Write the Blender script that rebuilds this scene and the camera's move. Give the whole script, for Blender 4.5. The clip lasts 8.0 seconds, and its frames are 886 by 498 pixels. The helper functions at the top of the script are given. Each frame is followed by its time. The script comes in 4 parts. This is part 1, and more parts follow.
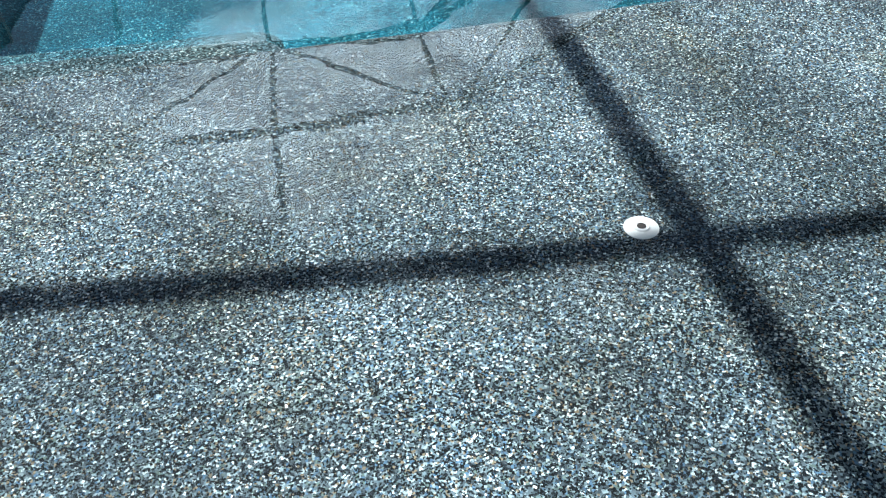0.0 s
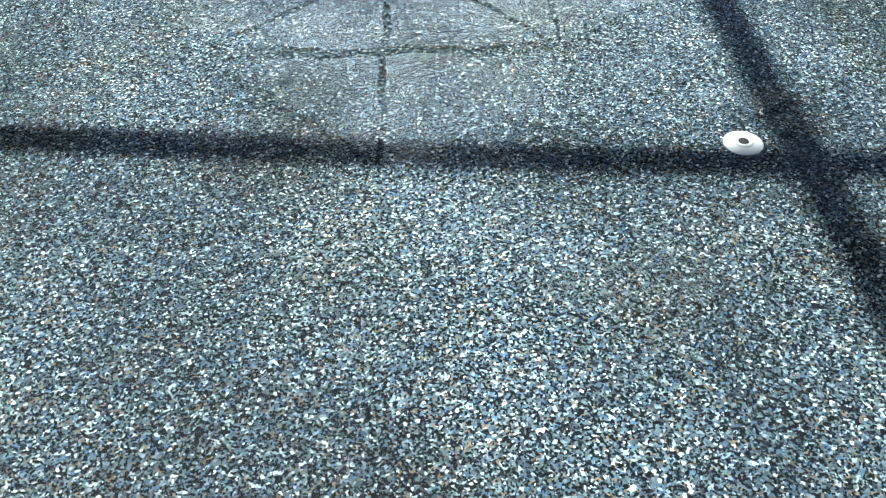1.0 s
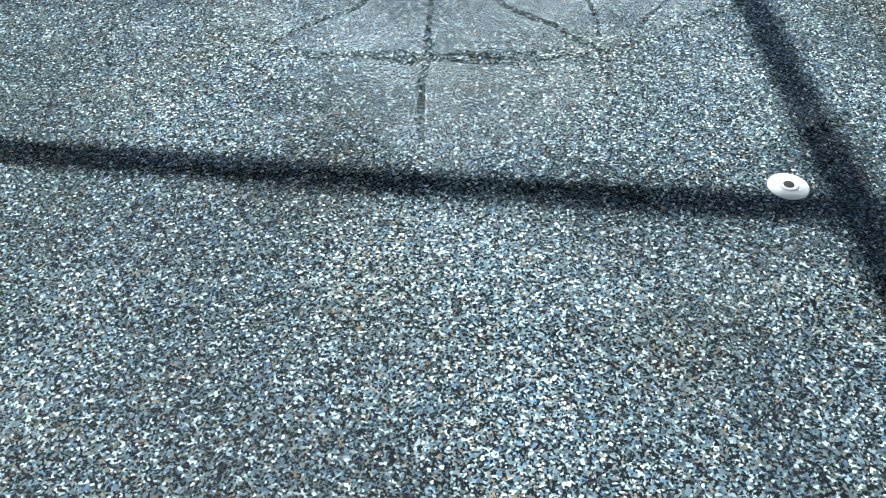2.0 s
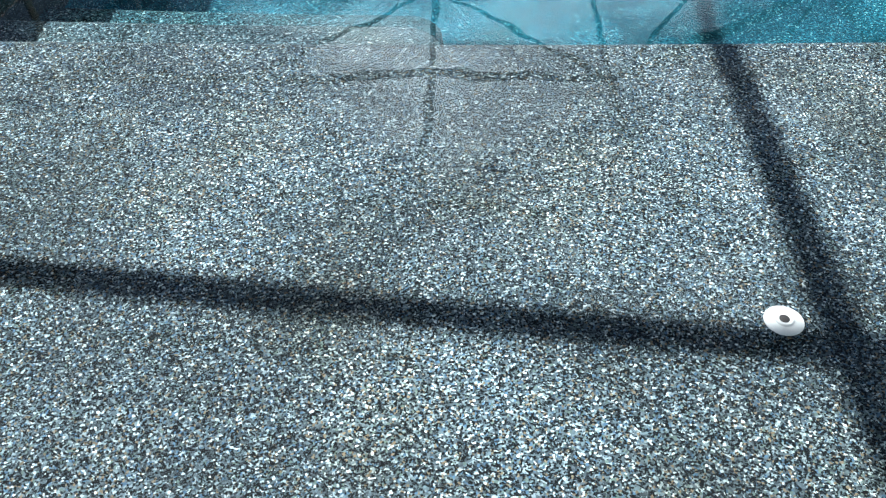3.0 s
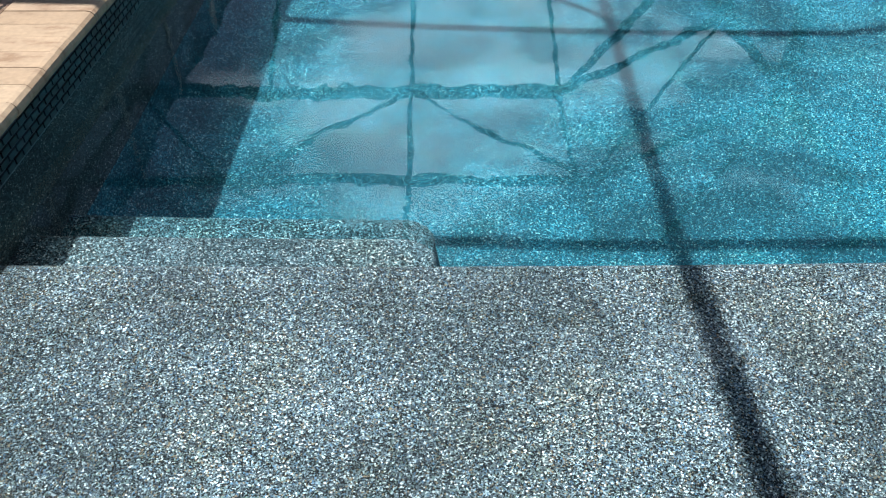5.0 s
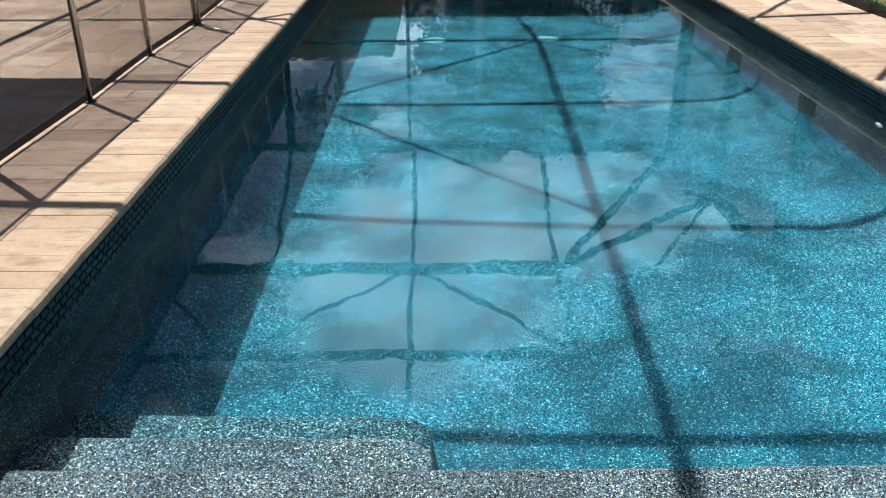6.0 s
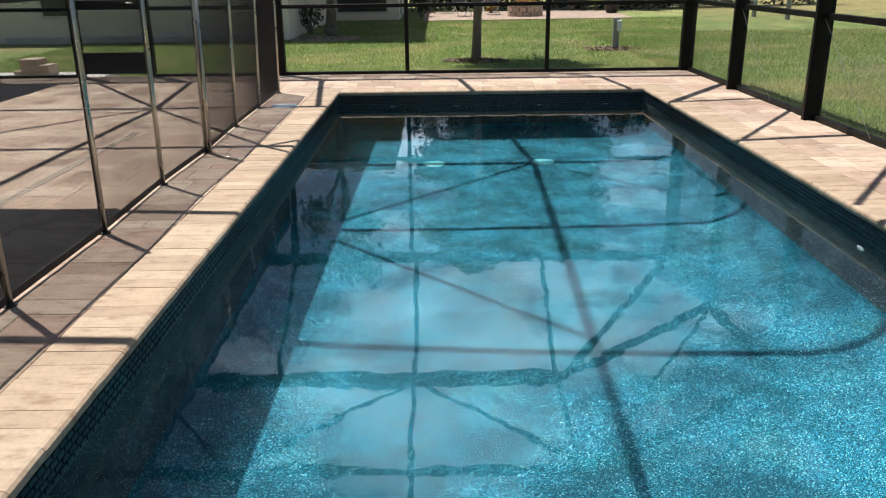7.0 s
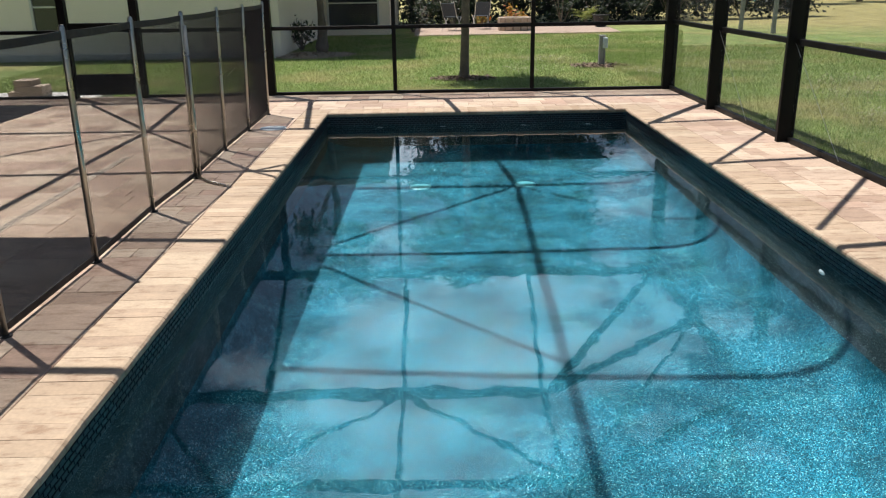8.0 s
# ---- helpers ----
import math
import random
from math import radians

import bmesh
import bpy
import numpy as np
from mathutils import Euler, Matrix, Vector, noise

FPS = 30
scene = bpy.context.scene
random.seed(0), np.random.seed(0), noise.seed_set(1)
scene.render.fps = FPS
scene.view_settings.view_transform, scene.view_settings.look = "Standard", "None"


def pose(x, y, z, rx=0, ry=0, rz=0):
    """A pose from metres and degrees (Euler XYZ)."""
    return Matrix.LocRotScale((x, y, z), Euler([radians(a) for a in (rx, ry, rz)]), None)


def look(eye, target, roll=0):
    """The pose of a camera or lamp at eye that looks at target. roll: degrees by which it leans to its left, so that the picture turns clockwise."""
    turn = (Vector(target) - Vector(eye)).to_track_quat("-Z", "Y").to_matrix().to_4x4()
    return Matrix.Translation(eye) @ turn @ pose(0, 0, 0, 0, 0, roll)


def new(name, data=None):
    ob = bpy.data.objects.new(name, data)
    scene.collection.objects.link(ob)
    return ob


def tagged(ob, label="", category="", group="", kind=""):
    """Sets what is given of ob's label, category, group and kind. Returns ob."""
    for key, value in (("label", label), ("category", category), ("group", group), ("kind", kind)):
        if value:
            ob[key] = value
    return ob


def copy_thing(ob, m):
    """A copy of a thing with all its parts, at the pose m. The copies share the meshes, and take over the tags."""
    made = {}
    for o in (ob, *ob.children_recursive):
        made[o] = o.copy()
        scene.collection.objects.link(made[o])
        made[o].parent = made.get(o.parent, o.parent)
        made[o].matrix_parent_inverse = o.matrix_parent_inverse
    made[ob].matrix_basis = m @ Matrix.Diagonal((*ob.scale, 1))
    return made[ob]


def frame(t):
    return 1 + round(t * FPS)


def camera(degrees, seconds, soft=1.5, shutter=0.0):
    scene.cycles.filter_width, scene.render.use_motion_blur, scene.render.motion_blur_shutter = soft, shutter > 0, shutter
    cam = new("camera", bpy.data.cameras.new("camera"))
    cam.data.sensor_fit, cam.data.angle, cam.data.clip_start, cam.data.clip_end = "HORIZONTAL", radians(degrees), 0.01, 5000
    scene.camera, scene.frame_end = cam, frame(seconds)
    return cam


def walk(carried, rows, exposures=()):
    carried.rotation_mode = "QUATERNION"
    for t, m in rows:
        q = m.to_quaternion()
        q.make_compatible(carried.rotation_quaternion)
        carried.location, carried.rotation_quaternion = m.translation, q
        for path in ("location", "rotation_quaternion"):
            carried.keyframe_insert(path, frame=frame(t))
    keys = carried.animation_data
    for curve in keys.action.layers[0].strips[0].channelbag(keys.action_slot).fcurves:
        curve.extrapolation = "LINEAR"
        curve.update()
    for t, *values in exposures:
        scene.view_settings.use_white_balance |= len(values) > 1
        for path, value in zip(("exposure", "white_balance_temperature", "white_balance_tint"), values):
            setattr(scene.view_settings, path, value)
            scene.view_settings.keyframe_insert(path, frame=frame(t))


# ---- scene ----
EXPOSURES = [(0.0, 0.52), (8.0, 0.52)]
cam = camera(58.36, 8.0, 1.2)
walk(cam, [
    (0, pose(1.1600, -1.6815, 0.5724, 49.992, 1.792, -11.696)),
    (0.5, pose(1.1982, -1.6902, 0.4857, 47.120, 1.412, -7.194)),
    (1, pose(1.1909, -1.6843, 0.4666, 46.214, 0.872, -2.100)),
    (1.2, pose(1.1921, -1.6815, 0.4628, 46.405, 0.872, -0.584)),
    (2.3, pose(1.1951, -1.6199, 0.5181, 46.454, 0.873, 1.520)),
    (2.5, pose(1.1962, -1.6002, 0.5487, 46.541, 0.805, 1.763)),
    (3, pose(1.1894, -1.5436, 0.6413, 46.502, 0.899, 1.654)),
    (3.5, pose(1.1919, -1.5073, 0.7222, 46.894, 0.936, 1.636)),
    (4, pose(1.1942, -1.4885, 0.8102, 47.185, 0.880, 1.418)),
    (4.2, pose(1.1982, -1.4827, 0.8409, 47.567, 1.037, 1.459)),
    (5.3, pose(1.1071, -1.4652, 1.0425, 54.503, -0.338, -0.763)),
    (5.5, pose(1.1229, -1.4698, 1.0640, 57.154, -0.140, -0.521)),
    (6, pose(1.1396, -1.4844, 1.1146, 63.360, 0.176, -0.344)),
    (6.5, pose(1.1538, -1.5196, 1.1992, 68.117, 0.655, -0.363)),
    (7, pose(1.1641, -1.5670, 1.2729, 70.742, 0.690, -0.305)),
    (7.5, pose(1.1881, -1.6434, 1.3985, 71.366, 0.777, -0.491)),
    (8, pose(1.2571, -1.7103, 1.4214, 71.404, 0.857, -0.751)),
], EXPOSURES)

# ---- world, sun, exposure ----
AX, AY = 0.26, 0.26                      # shadow shift per metre of height, to +x and -y
world = bpy.data.worlds.new("sky")
scene.world = world
world.use_nodes = True
wn, wl = world.node_tree.nodes, world.node_tree.links
wn.clear()
sky = wn.new("ShaderNodeTexSky")
sky.sky_type, sky.sun_disc = "NISHITA", False
sky.sun_elevation, sky.sun_rotation = math.atan2(1, math.hypot(AX, AY)), radians(-45)
sky.air_density, sky.dust_density = 1.0, 0.6
w_tc = wn.new("ShaderNodeTexCoord")
w_map = wn.new("ShaderNodeMapping")
w_map.inputs["Scale"].default_value = (1.0, 1.0, 2.2)
w_map.inputs["Location"].default_value = (0.35, 0.1, 0.2)
w_noise = wn.new("ShaderNodeTexNoise")
w_noise.inputs["Scale"].default_value, w_noise.inputs["Detail"].default_value, w_noise.inputs["Roughness"].default_value = 3.6, 8, 0.6
w_ramp = wn.new("ShaderNodeValToRGB")
w_ramp.color_ramp.elements[0].position, w_ramp.color_ramp.elements[1].position = 0.52, 0.72
w_mix = wn.new("ShaderNodeMix")
w_mix.data_type = "RGBA"
w_mix.inputs["B"].default_value = (25.5, 31.0, 36.0, 1)
w_bg = wn.new("ShaderNodeBackground")
w_bg.inputs["Strength"].default_value = 0.05
w_out = wn.new("ShaderNodeOutputWorld")
wl.new(w_tc.outputs["Generated"], w_map.inputs["Vector"])
wl.new(w_map.outputs["Vector"], w_noise.inputs["Vector"])
w_dot = wn.new("ShaderNodeVectorMath")
w_dot.operation = "DOT_PRODUCT"
w_dot.inputs[1].default_value = Vector((0.05, 0.90, 0.43)).normalized()
w_bank = wn.new("ShaderNodeMapRange")
w_bank.inputs["From Min"].default_value, w_bank.inputs["From Max"].default_value = 0.935, 1.0
w_bank.inputs["To Min"].default_value, w_bank.inputs["To Max"].default_value = -0.05, 0.15
w_add = wn.new("ShaderNodeMath")
wl.new(w_tc.outputs["Generated"], w_dot.inputs[0])
wl.new(w_dot.outputs["Value"], w_bank.inputs["Value"])
wl.new(w_noise.outputs["Fac"], w_add.inputs[0])
wl.new(w_bank.outputs["Result"], w_add.inputs[1])
wl.new(w_add.outputs[0], w_ramp.inputs["Fac"])
wl.new(w_ramp.outputs["Color"], w_mix.inputs["Factor"])
wl.new(sky.outputs["Color"], w_mix.inputs["A"])
wl.new(w_mix.outputs["Result"], w_bg.inputs["Color"])
wl.new(w_bg.outputs["Background"], w_out.inputs["Surface"])

sun = new("sun", bpy.data.lights.new("sun", "SUN"))
sun.data.energy, sun.data.angle, sun.data.color = 5.0, radians(0.5), (1.0, 0.95, 0.88)
sun.matrix_basis = look((0, 0, 20), (AX * 20, -AY * 20, 0))


# ---- materials ----
class Mat:
    """A node material: principled surface with helpers to hang textures on it."""

    def __init__(self, name, rough=0.6, metal=0.0):
        self.m = bpy.data.materials.new(name)
        self.m.use_nodes = True
        self.t = self.m.node_tree
        self.p = self.t.nodes["Principled BSDF"]
        self.out = self.t.nodes["Material Output"]
        self.p.inputs["Roughness"].default_value = rough
        self.p.inputs["Metallic"].default_value = metal
        geo = self.t.nodes.new("ShaderNodeNewGeometry")
        self.pos = geo.outputs["Position"]
        self.island = geo.outputs["Random Per Island"]

    def node(self, kind, **values):
        n = self.t.nodes.new(kind)
        for k, v in values.items():
            n.inputs[k].default_value = v
        return n

    def link(self, a, b):
        self.t.links.new(a, b)

    def mapped(self, scale=(1, 1, 1), source=None):
        n = self.node("ShaderNodeMapping", Scale=scale)
        self.link(source or self.pos, n.inputs["Vector"])
        return n.outputs["Vector"]

    def noise(self, scale, detail=4, rough=0.55, vec=None):
        n = self.node("ShaderNodeTexNoise", Scale=scale, Detail=detail, Roughness=rough)
        self.link(vec or self.pos, n.inputs["Vector"])
        return n.outputs["Fac"]

    def voronoi(self, scale, feature="F1", vec=None):
        n = self.node("ShaderNodeTexVoronoi", Scale=scale)
        n.feature = feature
        self.link(vec or self.pos, n.inputs["Vector"])
        return n

    def ramp(self, fac, stops, mode="LINEAR"):
        n = self.node("ShaderNodeValToRGB")
        n.color_ramp.interpolation = mode
        e = n.color_ramp.elements
        while len(e) < len(stops):
            e.new(0.5)
        for i, (p, c) in enumerate(stops):
            e[i].position = p
            e[i].color = (c, c, c, 1) if isinstance(c, (int, float)) else (*c, 1)
        self.link(fac, n.inputs["Fac"])
        return n.outputs["Color"]

    def mix(self, a, b, fac, mode="MIX"):
        n = self.node("ShaderNodeMix")
        n.data_type, n.blend_type = "RGBA", mode
        for s, v in (("A", a), ("B", b), ("Factor", fac)):
            if isinstance(v, bpy.types.NodeSocket):
                self.link(v, n.inputs[s])
            elif s == "Factor":
                n.inputs[s].default_value = v
            else:
                n.inputs[s].default_value = (*v, 1)
        return n.outputs["Result"]

    def value(self, op, a, b=0.5):
        n = self.node("ShaderNodeMath")
        n.operation = op
        for i, v in enumerate((a, b)):
            if isinstance(v, bpy.types.NodeSocket):
                self.link(v, n.inputs[i])
            else:
                n.inputs[i].default_value = v
        return n.outputs[0]

    def bump(self, height, strength=0.4, dist=0.004):
        n = self.node("ShaderNodeBump", Strength=strength, Distance=dist)
        self.link(height, n.inputs["Height"])
        self.link(n.outputs["Normal"], self.p.inputs["Normal"])
        return n

    def random(self):
        return self.node("ShaderNodeObjectInfo").outputs["Random"]

    def colour(self, c):
        if isinstance(c, bpy.types.NodeSocket):
            self.link(c, self.p.inputs["Base Color"])
        else:
            self.p.inputs["Base Color"].default_value = (*c, 1)
        return self


def plain(name, col, rough=0.5, metal=0.0, vary=0.15, scale=18, bump=0.1):
    """A colour with mottling at two scales and fine relief."""
    m = Mat(name, rough, metal)
    n1, n2 = m.noise(scale), m.noise(scale * 0.13, 2)
    f = m.value("ADD", m.value("MULTIPLY", n1, 0.6), m.value("MULTIPLY", n2, 0.4))
    dark, light = [c * (1 - vary) for c in col], [min(1, c * (1 + vary)) for c in col]
    m.colour(m.ramp(f, [(0.3, dark), (0.7, light)]))
    m.link(m.ramp(n1, [(0.3, max(0.02, rough - 0.08)), (0.7, min(1, rough + 0.08))]), m.p.inputs["Roughness"])
    if bump:
        m.bump(n1, bump, 0.003)
    return m.m


def pebble(name, stops, chip, tone=(0.75, 1.2), size=310.0, edge=(0.40, 0.62), share=0.30):
    """Small-aggregate pool finish: angular grains of mixed colour with small dark chips among them, and cloudy large patches."""
    m = Mat(name, 0.6)
    m.p.inputs["Specular IOR Level"].default_value = 0.05
    wob = m.node("ShaderNodeVectorMath")
    nn = m.node("ShaderNodeTexNoise", Scale=size * 2.2, Detail=2.0)
    m.link(m.pos, nn.inputs["Vector"])
    wob.operation = "MULTIPLY_ADD"
    wob.inputs[1].default_value = (0.38 / size, 0.38 / size, 0.38 / size)
    m.link(nn.outputs["Color"], wob.inputs[0])
    m.link(m.pos, wob.inputs[2])
    grain, dark = m.voronoi(size, "F1", wob.outputs[0]), m.voronoi(size * 1.45, "F1", wob.outputs[0])
    sep, sep2 = m.node("ShaderNodeSeparateColor"), m.node("ShaderNodeSeparateColor")
    m.link(grain.outputs["Color"], sep.inputs["Color"])
    m.link(dark.outputs["Color"], sep2.inputs["Color"])
    col = m.ramp(sep.outputs["Red"], stops, "CONSTANT")
    col = m.mix(col, m.ramp(sep.outputs["Green"], [(0, 0.7), (1, 1.25)]), 1.0, "MULTIPLY")
    stain = m.ramp(m.noise(2.8, 6, 0.6), [(edge[0], tone[0]), (edge[1], tone[1])])
    tan = m.ramp(m.noise(3.3, 4), [(0.52, (1, 1, 1)), (0.72, (1.08, 0.98, 0.86))])
    col = m.mix(col, stain, 1.0, "MULTIPLY")
    col = m.mix(col, tan, 1.0, "MULTIPLY")
    fine = m.value("ADD", m.value("MULTIPLY", m.noise(9.0, 4), 0.25), m.value("SUBTRACT", sep2.outputs["Red"], 0.125))
    m.colour(m.mix(chip, col, m.ramp(fine, [(0, 0), (share, 1)], "CONSTANT")))
    m.bump(m.value("ADD", sep.outputs["Blue"], m.value("MULTIPLY", grain.outputs["Distance"], -1.0)), 0.3, 0.0010)
    return m.m


M_shelf = pebble("grey_pebble_finish", [(0, (0.0118, 0.0185, 0.0243)), (0.12, (0.037, 0.0563, 0.0711)), (0.30, (0.0672, 0.101, 0.126)), (0.50, (0.0924, 0.145, 0.18)),
                 (0.60, (0.0487, 0.11, 0.184)), (0.67, (0.139, 0.119, 0.0855)), (0.735, (0.0823, 0.128, 0.126)), (0.79, (0.172, 0.242, 0.284)), (0.89, (0.294, 0.387, 0.436)), (0.955, (0.487, 0.598, 0.648))],
                 (0.00378, 0.0066, 0.00882), (0.76, 1.34), 285.0, (0.40, 0.62), 0.37)
# Step and basin finishes carry the water's blue in their colour, more with depth.
M_step = pebble("water_tinted_step_pebble", [(0, (0.0113, 0.0213, 0.0264)), (0.20, (0.0331, 0.0591, 0.0726)), (0.42, (0.052, 0.103, 0.132)),
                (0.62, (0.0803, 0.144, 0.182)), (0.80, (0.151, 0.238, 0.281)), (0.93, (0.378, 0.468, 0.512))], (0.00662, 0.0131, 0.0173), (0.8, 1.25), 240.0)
M_step_low = pebble("water_tinted_low_step_pebble", [(0, (0.00444, 0.01872, 0.0256)), (0.20, (0.01332, 0.05304, 0.0704)), (0.42, (0.02664, 0.09204, 0.124)),
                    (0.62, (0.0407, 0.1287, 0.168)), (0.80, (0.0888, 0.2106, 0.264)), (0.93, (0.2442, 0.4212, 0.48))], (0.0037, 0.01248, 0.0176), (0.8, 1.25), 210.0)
M_basin = pebble("water_tinted_basin_pebble", [(0, (0.00315, 0.0428, 0.0691)), (0.20, (0.00577, 0.0694, 0.108)), (0.46, (0.00945, 0.102, 0.156)),
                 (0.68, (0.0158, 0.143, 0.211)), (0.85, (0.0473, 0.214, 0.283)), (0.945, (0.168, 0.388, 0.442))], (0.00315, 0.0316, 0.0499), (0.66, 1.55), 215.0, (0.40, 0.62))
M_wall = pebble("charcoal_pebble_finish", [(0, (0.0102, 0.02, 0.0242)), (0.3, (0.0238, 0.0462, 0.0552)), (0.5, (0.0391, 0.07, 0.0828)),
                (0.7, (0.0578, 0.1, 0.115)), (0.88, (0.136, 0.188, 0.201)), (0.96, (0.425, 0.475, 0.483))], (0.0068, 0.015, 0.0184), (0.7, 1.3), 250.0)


def water_material():
    m = Mat("pool_water", 0.0)
    m.colour((0.90, 0.985, 1.0))
    m.p.inputs["Transmission Weight"].default_value = 1.0
    m.p.inputs["IOR"].default_value = 1.333
    a = m.noise(5.0, 2, 0.5, m.mapped((1, 0.6, 1)))
    b = m.noise(9.0, 1, 0.4, m.mapped((1, 0.5, 1)))
    m.bump(m.value("ADD", a, m.value("MULTIPLY", b, 0.07)), 0.3, 0.0042)
    return m.m


M_water = water_material()


def stone(name, cols, joint=False, streak=True):
    """Tan stone-like concrete paver: colour by piece, veins and pits."""
    m = Mat(name, 0.75)
    base = m.ramp(m.random(), [(i / max(1, len(cols) - 1), c) for i, c in enumerate(cols)])
    shift = m.node("ShaderNodeVectorMath")
    shift.operation = "MULTIPLY_ADD"
    shift.inputs[1].default_value = (37.0, 23.0, 0.0)
    m.link(m.random(), shift.inputs[0])
    m.link(m.pos, shift.inputs[2])
    vein = m.noise(5.0, 6, 0.65, m.mapped((1.3, 3.6, 1), shift.outputs[0]))
    fine = m.noise(60, 4)
    col = m.mix(base, m.ramp(vein, [(0.34, (0.62, 0.5, 0.42)), (0.46, (0.95, 0.92, 0.89)), (0.66, (1.14, 1.09, 1.03))]), 0.85, "MULTIPLY")
    col = m.mix(col, m.ramp(fine, [(0.3, 0.85), (0.7, 1.1)]), 0.7, "MULTIPLY")
    col = m.mix(col, m.ramp(m.noise(1.1, 3), [(0.35, 0.86), (0.65, 1.06)]), 1.0, "MULTIPLY")
    m.colour(col)
    m.bump(m.value("ADD", m.value("MULTIPLY", vein, 0.6), m.value("MULTIPLY", fine, 0.4)), 0.5, 0.004)
    return m.m


M_paver = stone("tan_paver", [(0.29, 0.20, 0.152), (0.43, 0.33, 0.255), (0.53, 0.44, 0.35), (0.37, 0.262, 0.212), (0.49, 0.395, 0.31), (0.40, 0.278, 0.218)])
M_coping = stone("pale_coping_stone", [(0.33, 0.242, 0.167), (0.448, 0.359, 0.267), (0.369, 0.276, 0.2), (0.428, 0.335, 0.244), (0.349, 0.261, 0.191)])
M_bed = plain("sand_bed", (0.24, 0.192, 0.144), 0.95, 0, 0.3, 30, 0.4)
M_bronze = plain("dark_bronze_aluminium", (0.0045, 0.0045, 0.0045), 0.5, 0.0, 0.25, 40, 0.03)
M_bronze.node_tree.nodes["Principled BSDF"].inputs["Specular IOR Level"].default_value = 0.2
M_strip = plain("tan_strip", (0.56, 0.47, 0.38), 0.7, 0, 0.1, 30, 0.1)
M_silver = plain("brushed_aluminium", (0.46, 0.45, 0.40), 0.3, 1.0, 0.05, 5, 0)
M_white = plain("white_plastic", (0.62, 0.68, 0.73), 0.35, 0, 0.03, 20, 0.02)
M_aqua = plain("pale_aqua_plastic", (0.09, 0.36, 0.41), 0.4, 0, 0.05, 20, 0.02)
M_black = plain("black_hole", (0.012, 0.012, 0.014), 0.6, 0, 0.2, 20, 0)
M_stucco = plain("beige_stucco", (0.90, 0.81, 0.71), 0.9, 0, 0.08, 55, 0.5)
# Stucco darkened in its base colour for the shade on the porch walls.
M_shade = plain("shaded_stucco", (0.3, 0.26, 0.21), 0.9, 0, 0.1, 50, 0.5)
M_trim = plain("white_trim", (0.592, 0.584, 0.56), 0.6, 0, 0.05, 20, 0.05)
M_glass = plain("dark_window_glass", (0.035, 0.04, 0.045), 0.06, 0, 0.1, 2, 0)
M_roof = plain("roof_sheet", (0.198, 0.178, 0.158), 0.8, 0, 0.15, 12, 0.2)
M_bark = plain("palm_bark", (0.16, 0.13, 0.105), 0.9, 0, 0.35, 14, 0.8)
M_brick = plain("retaining_block", (0.45, 0.36, 0.28), 0.9, 0, 0.2, 20, 0.6)
M_chips = plain("pale_wood_chips", (0.40, 0.33, 0.25), 0.95, 0, 0.4, 45, 0.8)
M_mulch = plain("mulch", (0.17, 0.12, 0.085), 0.95, 0, 0.5, 45, 0.8)
M_sling = plain("slate_sling", (0.06, 0.075, 0.095), 0.8, 0, 0.15, 30, 0.1)
M_pipe = plain("grey_plastic", (0.277, 0.284, 0.277), 0.5, 0, 0.1, 20, 0.05)


def tile_material():
    m = Mat("dark_blue_glass_tile", 0.3)
    m.p.inputs["Specular IOR Level"].default_value = 0.25
    m.colour(m.ramp(m.island, [(0, (0.003, 0.005, 0.008)), (0.5, (0.005, 0.010, 0.016)), (0.85, (0.008, 0.017, 0.025)), (1, (0.02, 0.032, 0.042))]))
    return m.m


def tile_piece_material():
    m = Mat("dark_blue_glass_tile_piece", 0.3)
    m.p.inputs["Specular IOR Level"].default_value = 0.25
    m.colour(m.ramp(m.random(), [(0, (0.003, 0.005, 0.008)), (0.5, (0.005, 0.010, 0.016)), (0.85, (0.008, 0.017, 0.025)), (1, (0.02, 0.032, 0.042))]))
    return m.m


M_tile, M_tile_piece = tile_material(), tile_piece_material()
M_grout = plain("grey_blue_grout", (0.075, 0.105, 0.125), 0.9, 0, 0.2, 60, 0.2)


def mesh_fabric(name, cover, col):
    """Woven screen: threads and the gaps between them, as an even mix."""
    m = Mat(name, 0.7)
    m.colour(col)
    clear = m.node("ShaderNodeBsdfTransparent")
    both = m.node("ShaderNodeMixShader", Fac=cover)
    m.link(clear.outputs[0], both.inputs[1])
    m.link(m.p.outputs[0], both.inputs[2])
    m.link(both.outputs[0], m.out.inputs["Surface"])
    return m.m


M_screen = mesh_fabric("insect_screen", 0.08, (0.03, 0.03, 0.03))
M_screen_side = mesh_fabric("dense_insect_screen", 0.19, (0.03, 0.032, 0.03))
M_fence_mesh = mesh_fabric("black_fence_mesh", 0.04, (0.02, 0.02, 0.02))


def thin(m, col, share=0.4):
    """Lets light through a leaf, as a real one does."""
    glow = m.node("ShaderNodeBsdfTranslucent")
    both = m.node("ShaderNodeMixShader", Fac=share)
    m.link(col, glow.inputs["Color"])
    m.link(m.p.outputs[0], both.inputs[1])
    m.link(glow.outputs[0], both.inputs[2])
    m.link(both.outputs[0], m.out.inputs["Surface"])


def leaf_material(name, cols):
    m = Mat(name, 0.55)
    col = m.ramp(m.island, [(i / (len(cols) - 1), c) for i, c in enumerate(cols)])
    m.colour(col)
    thin(m, col)
    return m.m


